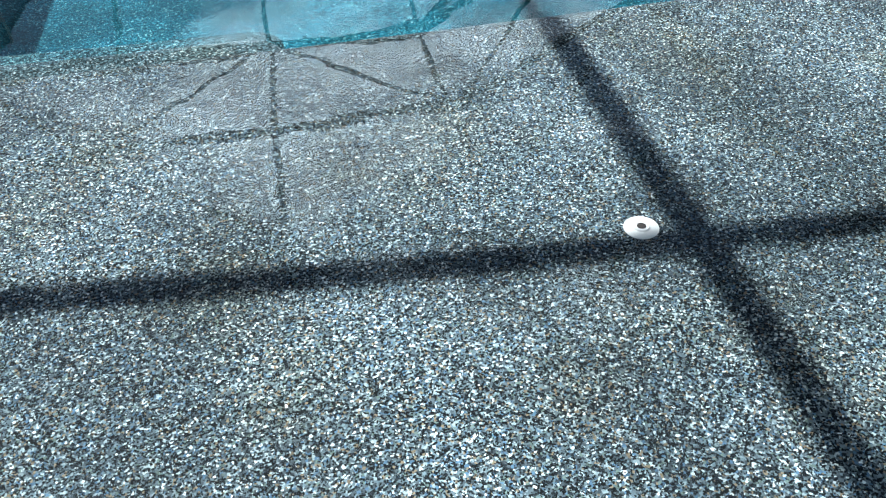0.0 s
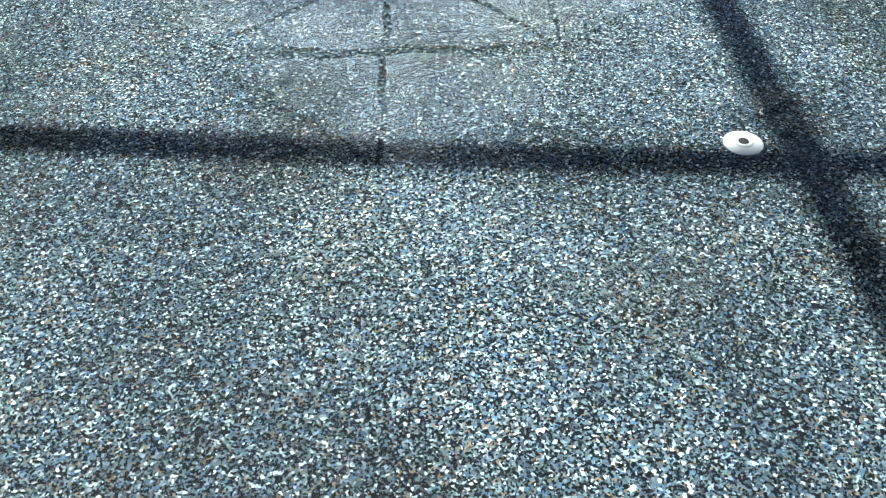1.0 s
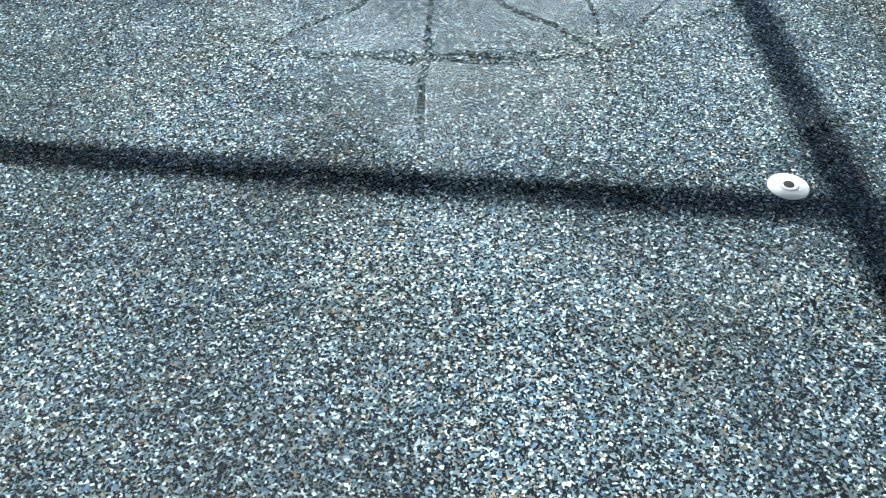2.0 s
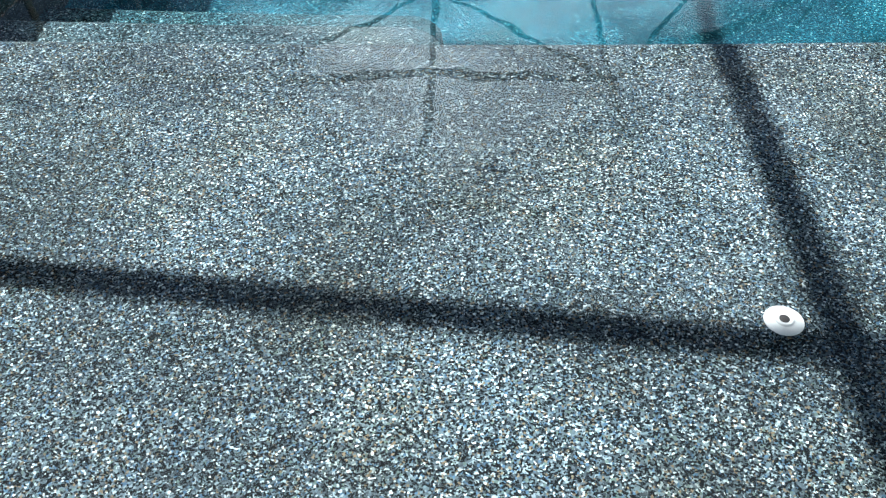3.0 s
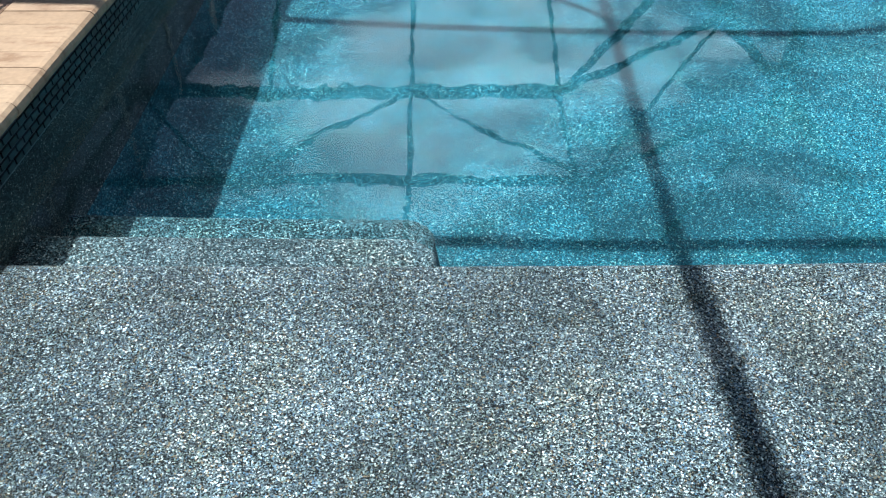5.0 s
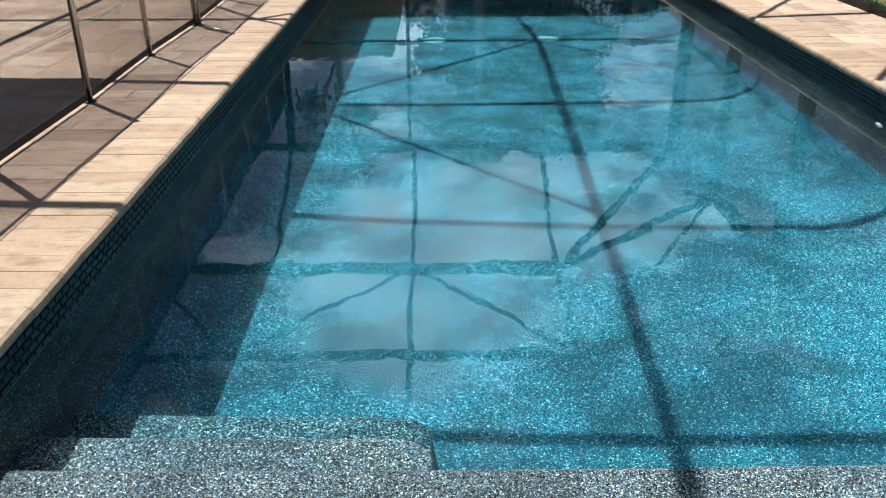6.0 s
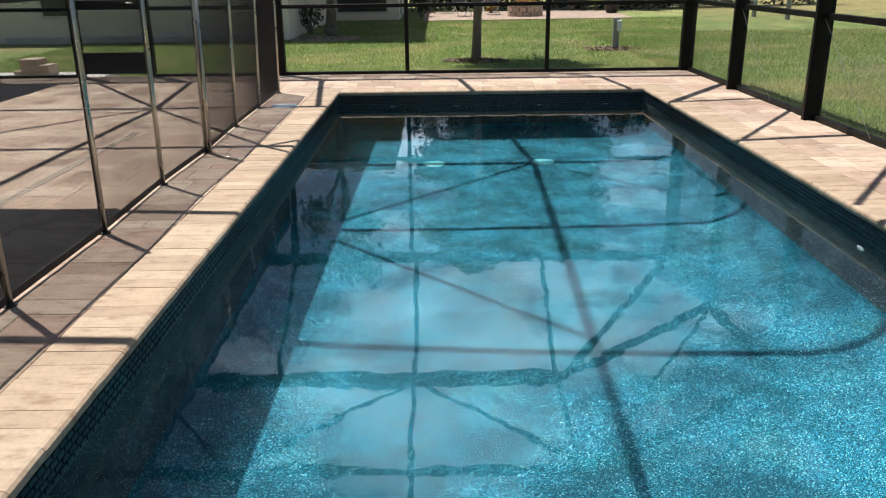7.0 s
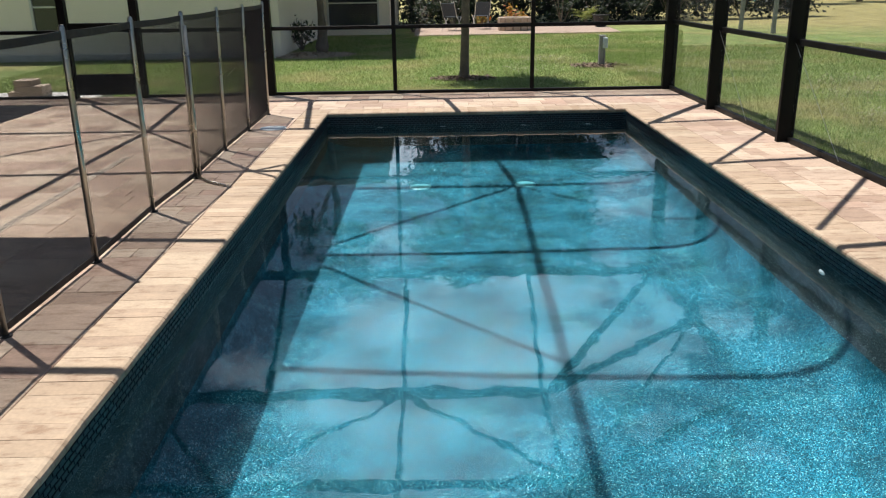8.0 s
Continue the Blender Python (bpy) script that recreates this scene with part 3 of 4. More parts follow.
def fence():
    f = empty("safety_fence", *FENCE[0], 0)
    tagged(f, "removable pool safety fence with silver posts and black mesh", "fence")
    inv = Matrix.Translation((-FENCE[0][0], -FENCE[0][1], 0))
    tops = []
    for i, (x, y) in enumerate(FENCE):
        lean = LEAN[i]
        tops.append((x + lean, y))
        bm = tube([(x, y, -0.03), (x + lean, y, TOP - 0.013), (x + lean, y, TOP)], [0.0165, 0.0165, 0.011], 14)
        bm.transform(inv)
        p = part("post", bm, M_silver, f, "round brushed silver post", True)
        bm = lathe([(0.032, 0.0), (0.032, 0.006), (0.018, 0.009)], 16)
        bm.transform(inv @ Matrix.Translation((x, y, 0)))
        part("deck_sleeve", bm, M_black, p)
    for (x0, y0), (x1, y1), (tx0, ty0), (tx1, ty1) in zip(FENCE, FENCE[1:], tops, tops[1:]):
        n = 8
        for name, lo, hi, th, mat in (("mesh_panel", 0.04, TOP - 0.05, 0.0015, M_fence_mesh), ("hem", TOP - 0.07, TOP - 0.03, 0.006, M_black), ("hem", 0.015, 0.05, 0.006, M_black)):
            bm = bmesh.new()
            rows = []
            for k in range(n + 1):
                s = k / n
                sag = 0.006 * math.sin(math.pi * s) if lo > 1 or name == "mesh_panel" else 0.0
                line = []
                for side in (-th / 2, th / 2):
                    for z, zz in ((lo, lo - (sag if lo > 1 else 0)), (hi, hi - (sag if hi > 1 else 0))):
                        fx = x0 + (x1 - x0) * s + (tx0 - x0 + (tx1 - x1 - tx0 + x0) * s) * z / TOP
                        line.append(bm.verts.new((fx + side, y0 + (y1 - y0) * s, zz)))
                rows.append(line)
            for a, b in zip(rows, rows[1:]):
                for i, j in ((0, 1), (1, 3), (3, 2), (2, 0)):
                    bm.faces.new((a[i], a[j], b[j], b[i]))
            bm.faces.new((rows[0][0], rows[0][2], rows[0][3], rows[0][1]))
            bm.faces.new((rows[-1][0], rows[-1][1], rows[-1][3], rows[-1][2]))
            bmesh.ops.recalc_face_normals(bm, faces=bm.faces[:])
            bm.transform(inv)
            sheet = part(name, bm, mat, f, "see-through black mesh" if name == "mesh_panel" else "")
            if name == "mesh_panel":
                tagged(part("threads", weave((x0, y0), (x1, y1), tx0 - x0, tx1 - x1, lo, hi - 0.01, inv), M_black, sheet), "woven black threads", kind="stuff")
    # second post of the join, and its prop on the deck
    x, y = FENCE[5]
    bm = tube([(x + 0.035, y - 0.012, 0.0), (x + 0.05, y - 0.012, 1.15)], 0.014, 12)
    bm.transform(inv)
    part("latch_post", bm, M_silver, f, "second silver post at the join", True)
    bm = tube([(x + 0.03, y - 0.03, 0.02), (-0.47, y - 0.17, 0.014), (-0.31, y - 0.30, 0.012)], 0.009, 8)
    bm.transform(inv)
    part("prop", bm, M_silver, f, "thin silver bar lying on the deck", True)
    return f


fence()


# ---- fittings in the pool ----
def jet(name, x, y, z, r, m=None, label="", cat="pool fitting"):
    """Round white flange with a raised ring and a dark nozzle."""
    t = empty(name, x, y, z)
    if m is not None:
        t.matrix_basis = Matrix.Translation((x, y, z)) @ m
    tagged(t, label, cat)
    part("flange", lathe([(r, 0.0), (r, 0.002), (r * 0.95, 0.0035), (r * 0.55, 0.0055), (r * 0.53, 0.0062), (r * 0.50, 0.0062)], 40), M_white, t, "white plastic flange", True)
    part("ring", lathe([(r * 0.50, 0.0055), (r * 0.47, 0.0095), (r * 0.40, 0.0105), (r * 0.34, 0.0095), (r * 0.27, 0.0085)], 32), M_white, t, "", True)
    part("nozzle", lathe([(r * 0.27, 0.0080), (r * 0.262, 0.0090), (r * 0.2, 0.0092)], 24), M_black, t, "dark round nozzle hole", True)
    return t


jet("bubbler_fitting", 1.649, -0.765, SHELF + 0.001, 0.0285, None, "white round bubbler fitting with dark nozzle on the pool ledge")
jet("return_jet", PX - 0.002, 2.60, -0.34, 0.036, Matrix.Rotation(radians(-90), 4, "Y"), "white round return jet in the pool wall")
for k, x in enumerate((0.62, 1.35, 2.3, 3.05)):
    jet("return_jet", x, PY1 - 0.002, -0.30, 0.03, Matrix.Rotation(radians(90), 4, "X"), "small white return jet in the far pool wall")


def drain(x, y):
    t = empty("main_drain", x, y, floor_z(y))
    tagged(t, "round pale drain cover on the pool floor", "drain", "floor drains")
    part("frame", lathe([(0.108, 0.0), (0.108, 0.008), (0.1, 0.014), (0.085, 0.014)], 36), M_aqua, t, "", True)
    part("dome", lathe([(0.085, 0.012), (0.07, 0.018), (0.03, 0.02)], 36), M_aqua, t, "pale domed grate", True)
    return t


drain(1.10, 6.10)
drain(2.167, 6.12)


def skimmer(x, y):
    t = empty("skimmer_lid", x, y, 0.0)
    tagged(t, "round white skimmer lid set in the deck", "skimmer lid")
    part("rim", lathe([(0.135, 0.0), (0.135, 0.006), (0.12, 0.008), (0.118, 0.006)], 36), M_white, t, "", True)
    part("cover", lathe([(0.116, 0.003), (0.116, 0.009), (0.03, 0.010)], 36), M_white, t, "", True)
    return t


skimmer(-0.43, 6.56)

def channel_drain(x, y0, y1):
    t = empty("channel_drain", x, y0, 0.0)
    tagged(t, "narrow slotted tan drain strip set in the pavers", "drain")
    for s in (-0.034, 0.026):
        part("edge", box(s, 0, -0.02, s + 0.008, y1 - y0, 0.0045, 0.001), M_strip, t)
    part("trough", box(-0.0255, 0, -0.02, 0.0255, y1 - y0, 0.0015), M_black, t, "dark slot under the strip")
    me = bpy.data.meshes.new("bar")
    bm = box(-0.0255, 0, 0.0016, 0.0255, 0.018, 0.0045, 0.001)
    bm.to_mesh(me)
    bm.free()
    me.materials.append(M_strip)
    for k in range(int((y1 - y0) / 0.036)):
        o = new("bar", me)
        o.parent = t
        o.matrix_basis = Matrix.Translation((0, 0.005 + k * 0.036, 0))
    return t


channel_drain(-1.46, 2.4, 5.2)

# ---- house parts round the pool ----
def lanai():
    """Covered porch whose roof shades the near left deck."""
    h = empty("house_porch", -1.35, 3.45, 0)
    tagged(h, "covered house porch with beige walls and flat roof", "porch")
    inv = Matrix.Translation((1.35, -3.45, 0))

    def add(name, b, mat):
        b.transform(inv)
        return part(name, b, mat, h)
    add("roof", box(-9.0, -9.0, 2.5, -1.35, 3.45, 2.68, 0.01), M_roof)
    add("fascia", box(-9.0, 3.452, 2.42, -1.35, 3.50, 2.70, 0.004), M_trim)
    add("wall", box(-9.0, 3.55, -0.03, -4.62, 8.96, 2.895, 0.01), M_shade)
    # Unseen roof, added and sized to cast the shadow on the far left deck.
    add("roof", box(-9.0, 3.55, 2.9, -4.37, 9.35, 3.02, 0.01), M_roof)
    for y in (4.0, 6.4):
        g = add("sliding_door", box(-4.618, y, 0.05, -4.60, y + 2.1, 2.1), M_glass)
        for nm, bb in (("frame", box(-4.616, y - 0.05, 0.0, -4.58, y - 0.001, 2.15, 0.003)), ("frame", box(-4.616, y + 2.101, 0.0, -4.58, y + 2.15, 2.15, 0.003)), ("frame", box(-4.616, y, 2.101, -4.58, y + 2.1, 2.15, 0.003))):
            bb.transform(inv)
            part(nm, bb, M_bronze, g)
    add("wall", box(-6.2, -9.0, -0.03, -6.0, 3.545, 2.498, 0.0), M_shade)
    add("back_wall", box(-5.99, -6.2, -0.03, 4.3, -6.0, 2.9, 0.0), M_stucco)
    add("column", box(-5.3, 3.0, -0.03, -5.0, 3.3, 2.498, 0.006), M_stucco)
    return h


lanai()


def neighbour_house():
    h = empty("neighbour_house", -2.18, 16.8, GROUND)
    tagged(h, "beige stucco house with dark window and white downspout", "house")
    inv = Matrix.Translation((2.18, -16.8, -GROUND))

    def add(name, b, mat, parent=h, label=""):
        if parent is h:
            b.transform(inv)
        return part(name, b, mat, parent, label)
    add("wall", box(-16, 16.8, GROUND - 0.1, -2.18, 17.0, 2.615), M_stucco)
    add("return_wall", box(-2.38, 17.0, GROUND - 0.1, -2.18, 24.5, 2.615), M_stucco)
    add("wall", box(-2.38, 24.5, GROUND - 0.1, -0.10, 24.7, 2.615), M_stucco)
    add("side_wall", box(-0.30, 24.7, GROUND - 0.1, -0.10, 32, 2.615), M_stucco)
    add("plinth", box(-8.5, 16.66, GROUND - 0.02, -2.5, 16.798, 0.0, 0.01), M_trim)
    add("roof", box(-17, 16.4, 2.62, 0.10, 33, 2.75, 0.02), M_roof)

    def window(x0, x1, y, z0, z1):
        w = add("window", box(x0, y, z0, x1, y + 0.02, z1), M_glass, h, "dark window glass")
        for nm, b in (("frame", box(x0 - 0.06, y - 0.03, z0 - 0.06, x1 + 0.06, y + 0.015, z0 - 0.001, 0.004)),
                      ("frame", box(x0 - 0.06, y - 0.03, z1 + 0.001, x1 + 0.06, y + 0.015, z1 + 0.06, 0.004)),
                      ("frame", box(x0 - 0.06, y - 0.03, z0, x0 - 0.001, y + 0.015, z1, 0.004)),
                      ("frame", box(x1 + 0.001, y - 0.03, z0, x1 + 0.06, y + 0.015, z1, 0.004)),
                      ("mid_rail", box(x0, y - 0.02, (z0 + z1) / 2 - 0.02, x1, y - 0.002, (z0 + z1) / 2 + 0.02, 0.003))):
            b.transform(inv)
            part(nm, b, M_trim, w)
    window(-2.02, -0.49, 24.475, 0.12, 1.56)
    window(-7.6, -7.05, 16.775, 0.45, 1.6)
    b = tube([(-2.44, 16.74, 2.62), (-2.44, 16.74, 0.12), (-2.42, 16.68, 0.02), (-2.38, 16.44, -0.05)], 0.045, 10)
    add("downspout", b, M_trim)
    add("downspout", tube([(-0.02, 24.6, 2.62), (-0.02, 24.6, 0.1), (0.02, 24.5, 0.0)], 0.05, 10), M_trim)
    add("splash_block", box(-2.56, 15.9, GROUND - 0.01, -2.24, 16.45, GROUND + 0.05, 0.01), M_trim)
    return h


neighbour_house()


def grass_patch(name, n, region, seed, height, label):
    """Loose upright blades, three corners each, bent by chance."""
    rng = np.random.default_rng(seed)
    xs, ys = region(rng, n)
    n = len(xs)
    ang, tilt = rng.uniform(0, math.tau, n), rng.normal(0, 0.6, (n, 2))
    h = height * rng.uniform(0.45, 1.25, n)
    w = 0.0035 + 0.0006 * np.maximum(0, ys - 9)
    v = np.zeros((n, 3, 3))
    v[:, 0] = np.stack([xs - np.cos(ang) * w, ys - np.sin(ang) * w, np.full(n, GROUND - 0.01)], 1)
    v[:, 1] = np.stack([xs + np.cos(ang) * w, ys + np.sin(ang) * w, np.full(n, GROUND - 0.01)], 1)
    v[:, 2] = np.stack([xs + tilt[:, 0] * h, ys + tilt[:, 1] * h, GROUND + h], 1)
    me = bpy.data.meshes.new(name)
    me.from_pydata(v.reshape(-1, 3).tolist(), [], np.arange(3 * n).reshape(n, 3).tolist())
    me.materials.append(M_blade)
    return tagged(new(name, me), label, "grass", kind="stuff")


def far_yard(rng, n):
    y = 9.4 + 14.5 * rng.random(n) ** 1.5
    x = -6.6 + rng.random(n) * (11.2 + (y - 9) * 0.3)
    keep = ~((np.hypot((x - 4.45), (y - 13.7)) < 0.4) | (np.hypot(x - 1.77, y - 12.0) < 0.3) | ((x < -2.2) & (y > 16.6)) | ((x < -3.3) & (y < 10.5)) | (((x + 1.6) / 1.05) ** 2 + ((y - 17.1) / 0.95) ** 2 < 1))
    return x[keep], y[keep]


def side_yard(rng, n):
    y = 1.0 + 17 * rng.random(n)
    x = 4.62 + 7.0 * rng.random(n) ** 1.8
    return x, y


grass_patch("grass", 190000, far_yard, 3, 0.045, "uneven green grass behind the pool cage")
grass_patch("grass", 120000, side_yard, 4, 0.05, "uneven green grass beside the pool cage")


# ---- trees ----
def palm(x, y, height):
    t = empty("palm_tree", x, y, GROUND)
    tagged(t, "slender palm with grey ringed trunk standing in the lawn", "palm")
    pts, rad = [], []
    for k in range(41):
        s = k / 40
        pts.append((0.05 * math.sin(s * 2), 0.04 * s, height * s - 0.04))
        rad.append((0.070 - 0.012 * s + 0.028 * math.exp(-s * 16)) * (1.0 + 0.035 * (k % 2)))
    part("trunk", tube(pts, rad, 16), M_bark, t, "", True)
    rng = random.Random(11)
    for k in range(20):
        bm = bmesh.new()
        a, lift = k * 2.4 + rng.uniform(-0.2, 0.2), rng.uniform(0.15, 1.25)
        length = rng.uniform(1.25, 1.7)
        spine = []
        for i in range(15):
            s = i / 14
            r = length * s
            spine.append(Vector((0.05 + math.cos(a) * r * math.cos(lift * (1 - s * 0.6)), math.sin(a) * r * math.cos(lift * (1 - s * 0.6)),
                                 height + 0.0 + r * math.sin(lift) * 0.9 - 1.15 * s * s * length * 0.8)))
        for i in range(1, 15):
            d = (spine[i] - spine[i - 1]).normalized()
            side = d.cross(Vector((0, 0, 1))).normalized()
            for sg in (-1, 1):
                for j in range(3):
                    b = spine[i - 1].lerp(spine[i], j / 3)
                    ln = 0.42 * math.sin(math.pi * min(1, 0.15 + i / 15)) * rng.uniform(0.8, 1.2)
                    tip = b + side * sg * ln + d * ln * 0.7 - Vector((0, 0, ln * 0.55))
                    bm.faces.new([bm.verts.new(c) for c in (b - d * 0.026, b + d * 0.026, tip)])
        tube(spine, [0.018 - 0.001 * i for i in range(15)], 5, bm)
        part("frond", bm, M_frond, t)
    return t


palm(1.77, 11.95, 3.25)


def leaf_cloud(bm, centre, size, n, rng, leaf):
    for _ in range(n):
        d = Vector((rng.gauss(0, 1), rng.gauss(0, 1), rng.gauss(0, 1))).normalized() * min(1.7, abs(rng.gauss(0, 0.68)))
        c = Vector(centre) + Vector((d.x * size[0], d.y * size[1], d.z * size[2]))
        u = Vector((rng.gauss(0, 1), rng.gauss(0, 1), rng.gauss(0, 1))).normalized()
        w = u.orthogonal().normalized()
        s = leaf * rng.uniform(0.6, 1.4)
        bm.faces.new([bm.verts.new(c + k) for k in (-u * s, w * s * 0.45, u * s, -w * s * 0.45)])


def tree(name, seed, height, spread, label, clumps=26, leaves=110, leaf=0.14):
    rng = random.Random(seed)
    t = empty(name)
    tagged(t, label, "tree", "trees behind the yard")
    bm = tube([(0, 0, -0.1), (0.06, 0.03, height * 0.25), (-0.05, 0.08, height * 0.5), (0.05, 0, height * 0.85)], [0.22, 0.17, 0.12, 0.04], 10)
    ends = []
    for k in range(9):
        a, s = rng.uniform(0, math.tau), rng.uniform(0.3, 0.7)
        e = Vector((math.cos(a) * spread * 0.6, math.sin(a) * spread * 0.6, height * (s + 0.2)))
        tube([(0, 0.05, height * s), e * 0.6 + Vector((0, 0, height * 0.36 * s)), e], [0.07, 0.05, 0.02], 6, bm)
        ends.append(e)
    part("trunk", bm, M_bark, t, "", True)
    bm = bmesh.new()
    for k in range(clumps):
        a, r = rng.uniform(0, math.tau), spread * math.sqrt(rng.random())
        z = height * (0.28 + 0.7 * rng.random() ** 0.8)
        w = spread * (0.26 + 0.18 * rng.random()) * (1.15 - 0.5 * z / height)
        leaf_cloud(bm, (math.cos(a) * r * (1.2 - 0.6 * z / height), math.sin(a) * r * (1.2 - 0.6 * z / height), z), (w, w, w * 0.75), leaves, rng, leaf)
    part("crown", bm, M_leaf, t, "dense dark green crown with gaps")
    return t


kinds = [tree("tree", 21, 9.0, 2.6, "tall dark green broadleaf tree behind the patio", 44, 300, 0.15), tree("tree", 22, 7.5, 2.6, "dense dark green tree at the end of the yard", 34, 260, 0.13),
         tree("tree", 23, 13.0, 3.0, "tall narrow dark tree behind the yard", 54, 330, 0.18)]
# place, kind and size of each
spots = [(-2.2, 33.5, 1, 0.62), (0.4, 32.5, 1, 0.66), (3.4, 33.5, 2, 0.80), (6.2, 32.5, 2, 0.84), (9.6, 34, 1, 0.72), (12.6, 36, 1, 0.68), (17, 40, 0, 0.75), (2.0, 35, 0, 0.95),
         (-5.2, 36, 1, 0.7), (4.9, 37, 2, 0.9), (-8.5, 34, 1, 1.0), (23, 48, 1, 0.9), (28, 50, 0, 0.9), (34, 52, 2, 0.8), (30, 60, 1, 1.0), (42, 58, 0, 1.0), (48, 60, 2, 0.9), (38, 66, 0, 1.0),
         (-12, 33, 0, 1.0), (21, 58, 2, 0.8)]
done = set()
for i, (x, y, k, size) in enumerate(spots):
    m = pose(x, y, GROUND, 0, 0, i * 67) @ Matrix.Scale(size, 4)
    if k in done:
        copy_thing(kinds[k], m @ Matrix.Diagonal([1 / c for c in kinds[k].scale] + [1]))
    else:
        kinds[k].matrix_basis = m
        done.add(k)


def bush(x, y, size, seed, mat, label, n=500, leaf=0.06):
    t = empty("bush", x, y, GROUND)
    tagged(t, label, "bush")
    rng = random.Random(seed)
    bm = bmesh.new()
    for k in range(7):
        a = rng.uniform(0, math.tau)
        tube([(0, 0, -0.02), (math.cos(a) * size * 0.3, math.sin(a) * size * 0.3, size * 0.5), (math.cos(a) * size * 0.6, math.sin(a) * size * 0.6, size)], [0.02, 0.014, 0.006], 5, bm)
    part("stems", bm, M_bark, t)
    bm = bmesh.new()
    for k in range(9):
        a, r = rng.uniform(0, math.tau), size * 0.6 * rng.random()
        leaf_cloud(bm, (math.cos(a) * r, math.sin(a) * r, size * rng.uniform(0.35, 0.95)), (size * 0.33, size * 0.33, size * 0.28), n // 9, rng, leaf)
    part("leaves", bm, mat, t)
    return t


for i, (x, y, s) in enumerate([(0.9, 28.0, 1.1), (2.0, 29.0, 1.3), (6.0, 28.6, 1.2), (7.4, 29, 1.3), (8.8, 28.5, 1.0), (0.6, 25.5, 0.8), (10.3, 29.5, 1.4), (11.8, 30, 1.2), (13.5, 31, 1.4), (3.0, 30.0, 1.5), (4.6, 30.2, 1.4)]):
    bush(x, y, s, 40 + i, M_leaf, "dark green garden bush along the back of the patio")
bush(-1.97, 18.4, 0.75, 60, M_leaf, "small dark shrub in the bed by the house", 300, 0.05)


def hedge():
    rng = random.Random(81)
    bm = bmesh.new()
    for k in range(100):
        x = 0.4 + k * 0.165
        leaf_cloud(bm, (x, 30.3 + rng.uniform(-0.5, 0.5) + max(0, x - 9) * 0.25, GROUND + rng.uniform(0.3, 1.9)), (0.8, 0.5, 0.7), 230, rng, 0.1)
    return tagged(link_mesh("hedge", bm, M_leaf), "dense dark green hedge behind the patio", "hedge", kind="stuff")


hedge()


def yard_tree(x, y):
    t = empty("small_tree", x, y, GROUND)
    tagged(t, "small garden tree with dark flared trunk beside the house", "tree")
    bm = tube([(0, 0, -0.05), (0.0, 0, 0.12), (0.03, 0, 0.5), (0.0, 0.02, 1.4), (0.1, 0, 2.8), (0.05, 0.03, 5.2)], [0.24, 0.17, 0.12, 0.1, 0.085, 0.04], 12)
    rng = random.Random(77)
    ends = [(rng.uniform(-0.9, 0.9), rng.uniform(-0.9, 0.9), rng.uniform(4.2, 6.3)) for k in range(18)]
    for e in ends[:8]:
        tube([(0.08, 0.01, 3.2), (e[0] * 0.5, e[1] * 0.5, 0.5 * e[2] + 1.9), e], [0.04, 0.03, 0.012], 6, bm)
    part("trunk", bm, M_bark, t, "", True)
    bm = bmesh.new()
    for e in ends:
        leaf_cloud(bm, e, (0.42, 0.42, 0.32), 90, rng, 0.09)
    part("crown", bm, M_leaf, t)
    return t


yard_tree(-1.39, 17.8)


def weeds(x, y, n, seed):
    """Low pale seed heads in the lawn."""
    rng = random.Random(seed)
    bm = bmesh.new()
    for _ in range(n):
        cx, cy, h = x + rng.gauss(0, 0.35), y + rng.gauss(0, 0.25), rng.uniform(0.06, 0.14)
        for k in range(3):
            a = rng.uniform(0, math.tau)
            bm.faces.new([bm.verts.new(c) for c in ((cx, cy, GROUND + h), (cx + 0.02 * math.cos(a), cy + 0.02 * math.sin(a), GROUND + h + 0.012), (cx + 0.02 * math.cos(a + 1), cy + 0.02 * math.sin(a + 1), GROUND + h - 0.004))])
        bm.faces.new([bm.verts.new(c) for c in ((cx - 0.003, cy, GROUND), (cx + 0.003, cy, GROUND), (cx, cy, GROUND + h))])
    return tagged(link_mesh("weeds", bm, M_weed), "pale seed heads of weeds in the lawn", "weeds", kind="stuff")


for k, (x, y) in enumerate(((2.9, 12.6), (3.4, 14.5), (5.0, 12.0), (7.0, 9.0), (7.6, 10.4), (6.4, 7.2), (-2.2, 17.4))):
    weeds(x, y, 90, 90 + k)


# ---- far patio ----
def patio():
    bm = bmesh.new()
    pts = [(0.7, 23.2), (7.05, 23.5), (7.4, 28.4), (0.6, 28.4)]
    lo, hi = [bm.verts.new((x, y, GROUND - 0.05)) for x, y in pts], [bm.verts.new((x, y, GROUND + 0.035)) for x, y in pts]
    bm.faces.new(hi)
    for k in range(4):
        bm.faces.new((lo[k], lo[(k + 1) % 4], hi[(k + 1) % 4], hi[k]))
    return bm


tagged(link_mesh("patio", patio(), stone("pink_paver", [(0.42, 0.33, 0.275), (0.42, 0.33, 0.275)])), "pinkish paved patio at the end of the lawn", "patio", kind="structure")


def planter(x, y):
    t = empty("fire_ring", x, y, GROUND + 0.035)
    tagged(t, "low ring of tan retaining blocks on the patio", "stone ring")
    for row in range(3):
        for k in range(14):
            a = (k + 0.5 * (row % 2)) * math.tau / 14
            b = box(-0.105, -0.08, 0.002, 0.105, 0.08, 0.136, 0.012)
            b.transform(Matrix.Rotation(a, 4, "Z") @ Matrix.Translation((0, -0.48, row * 0.138)))
            part("block", b, M_brick, t)
    return t


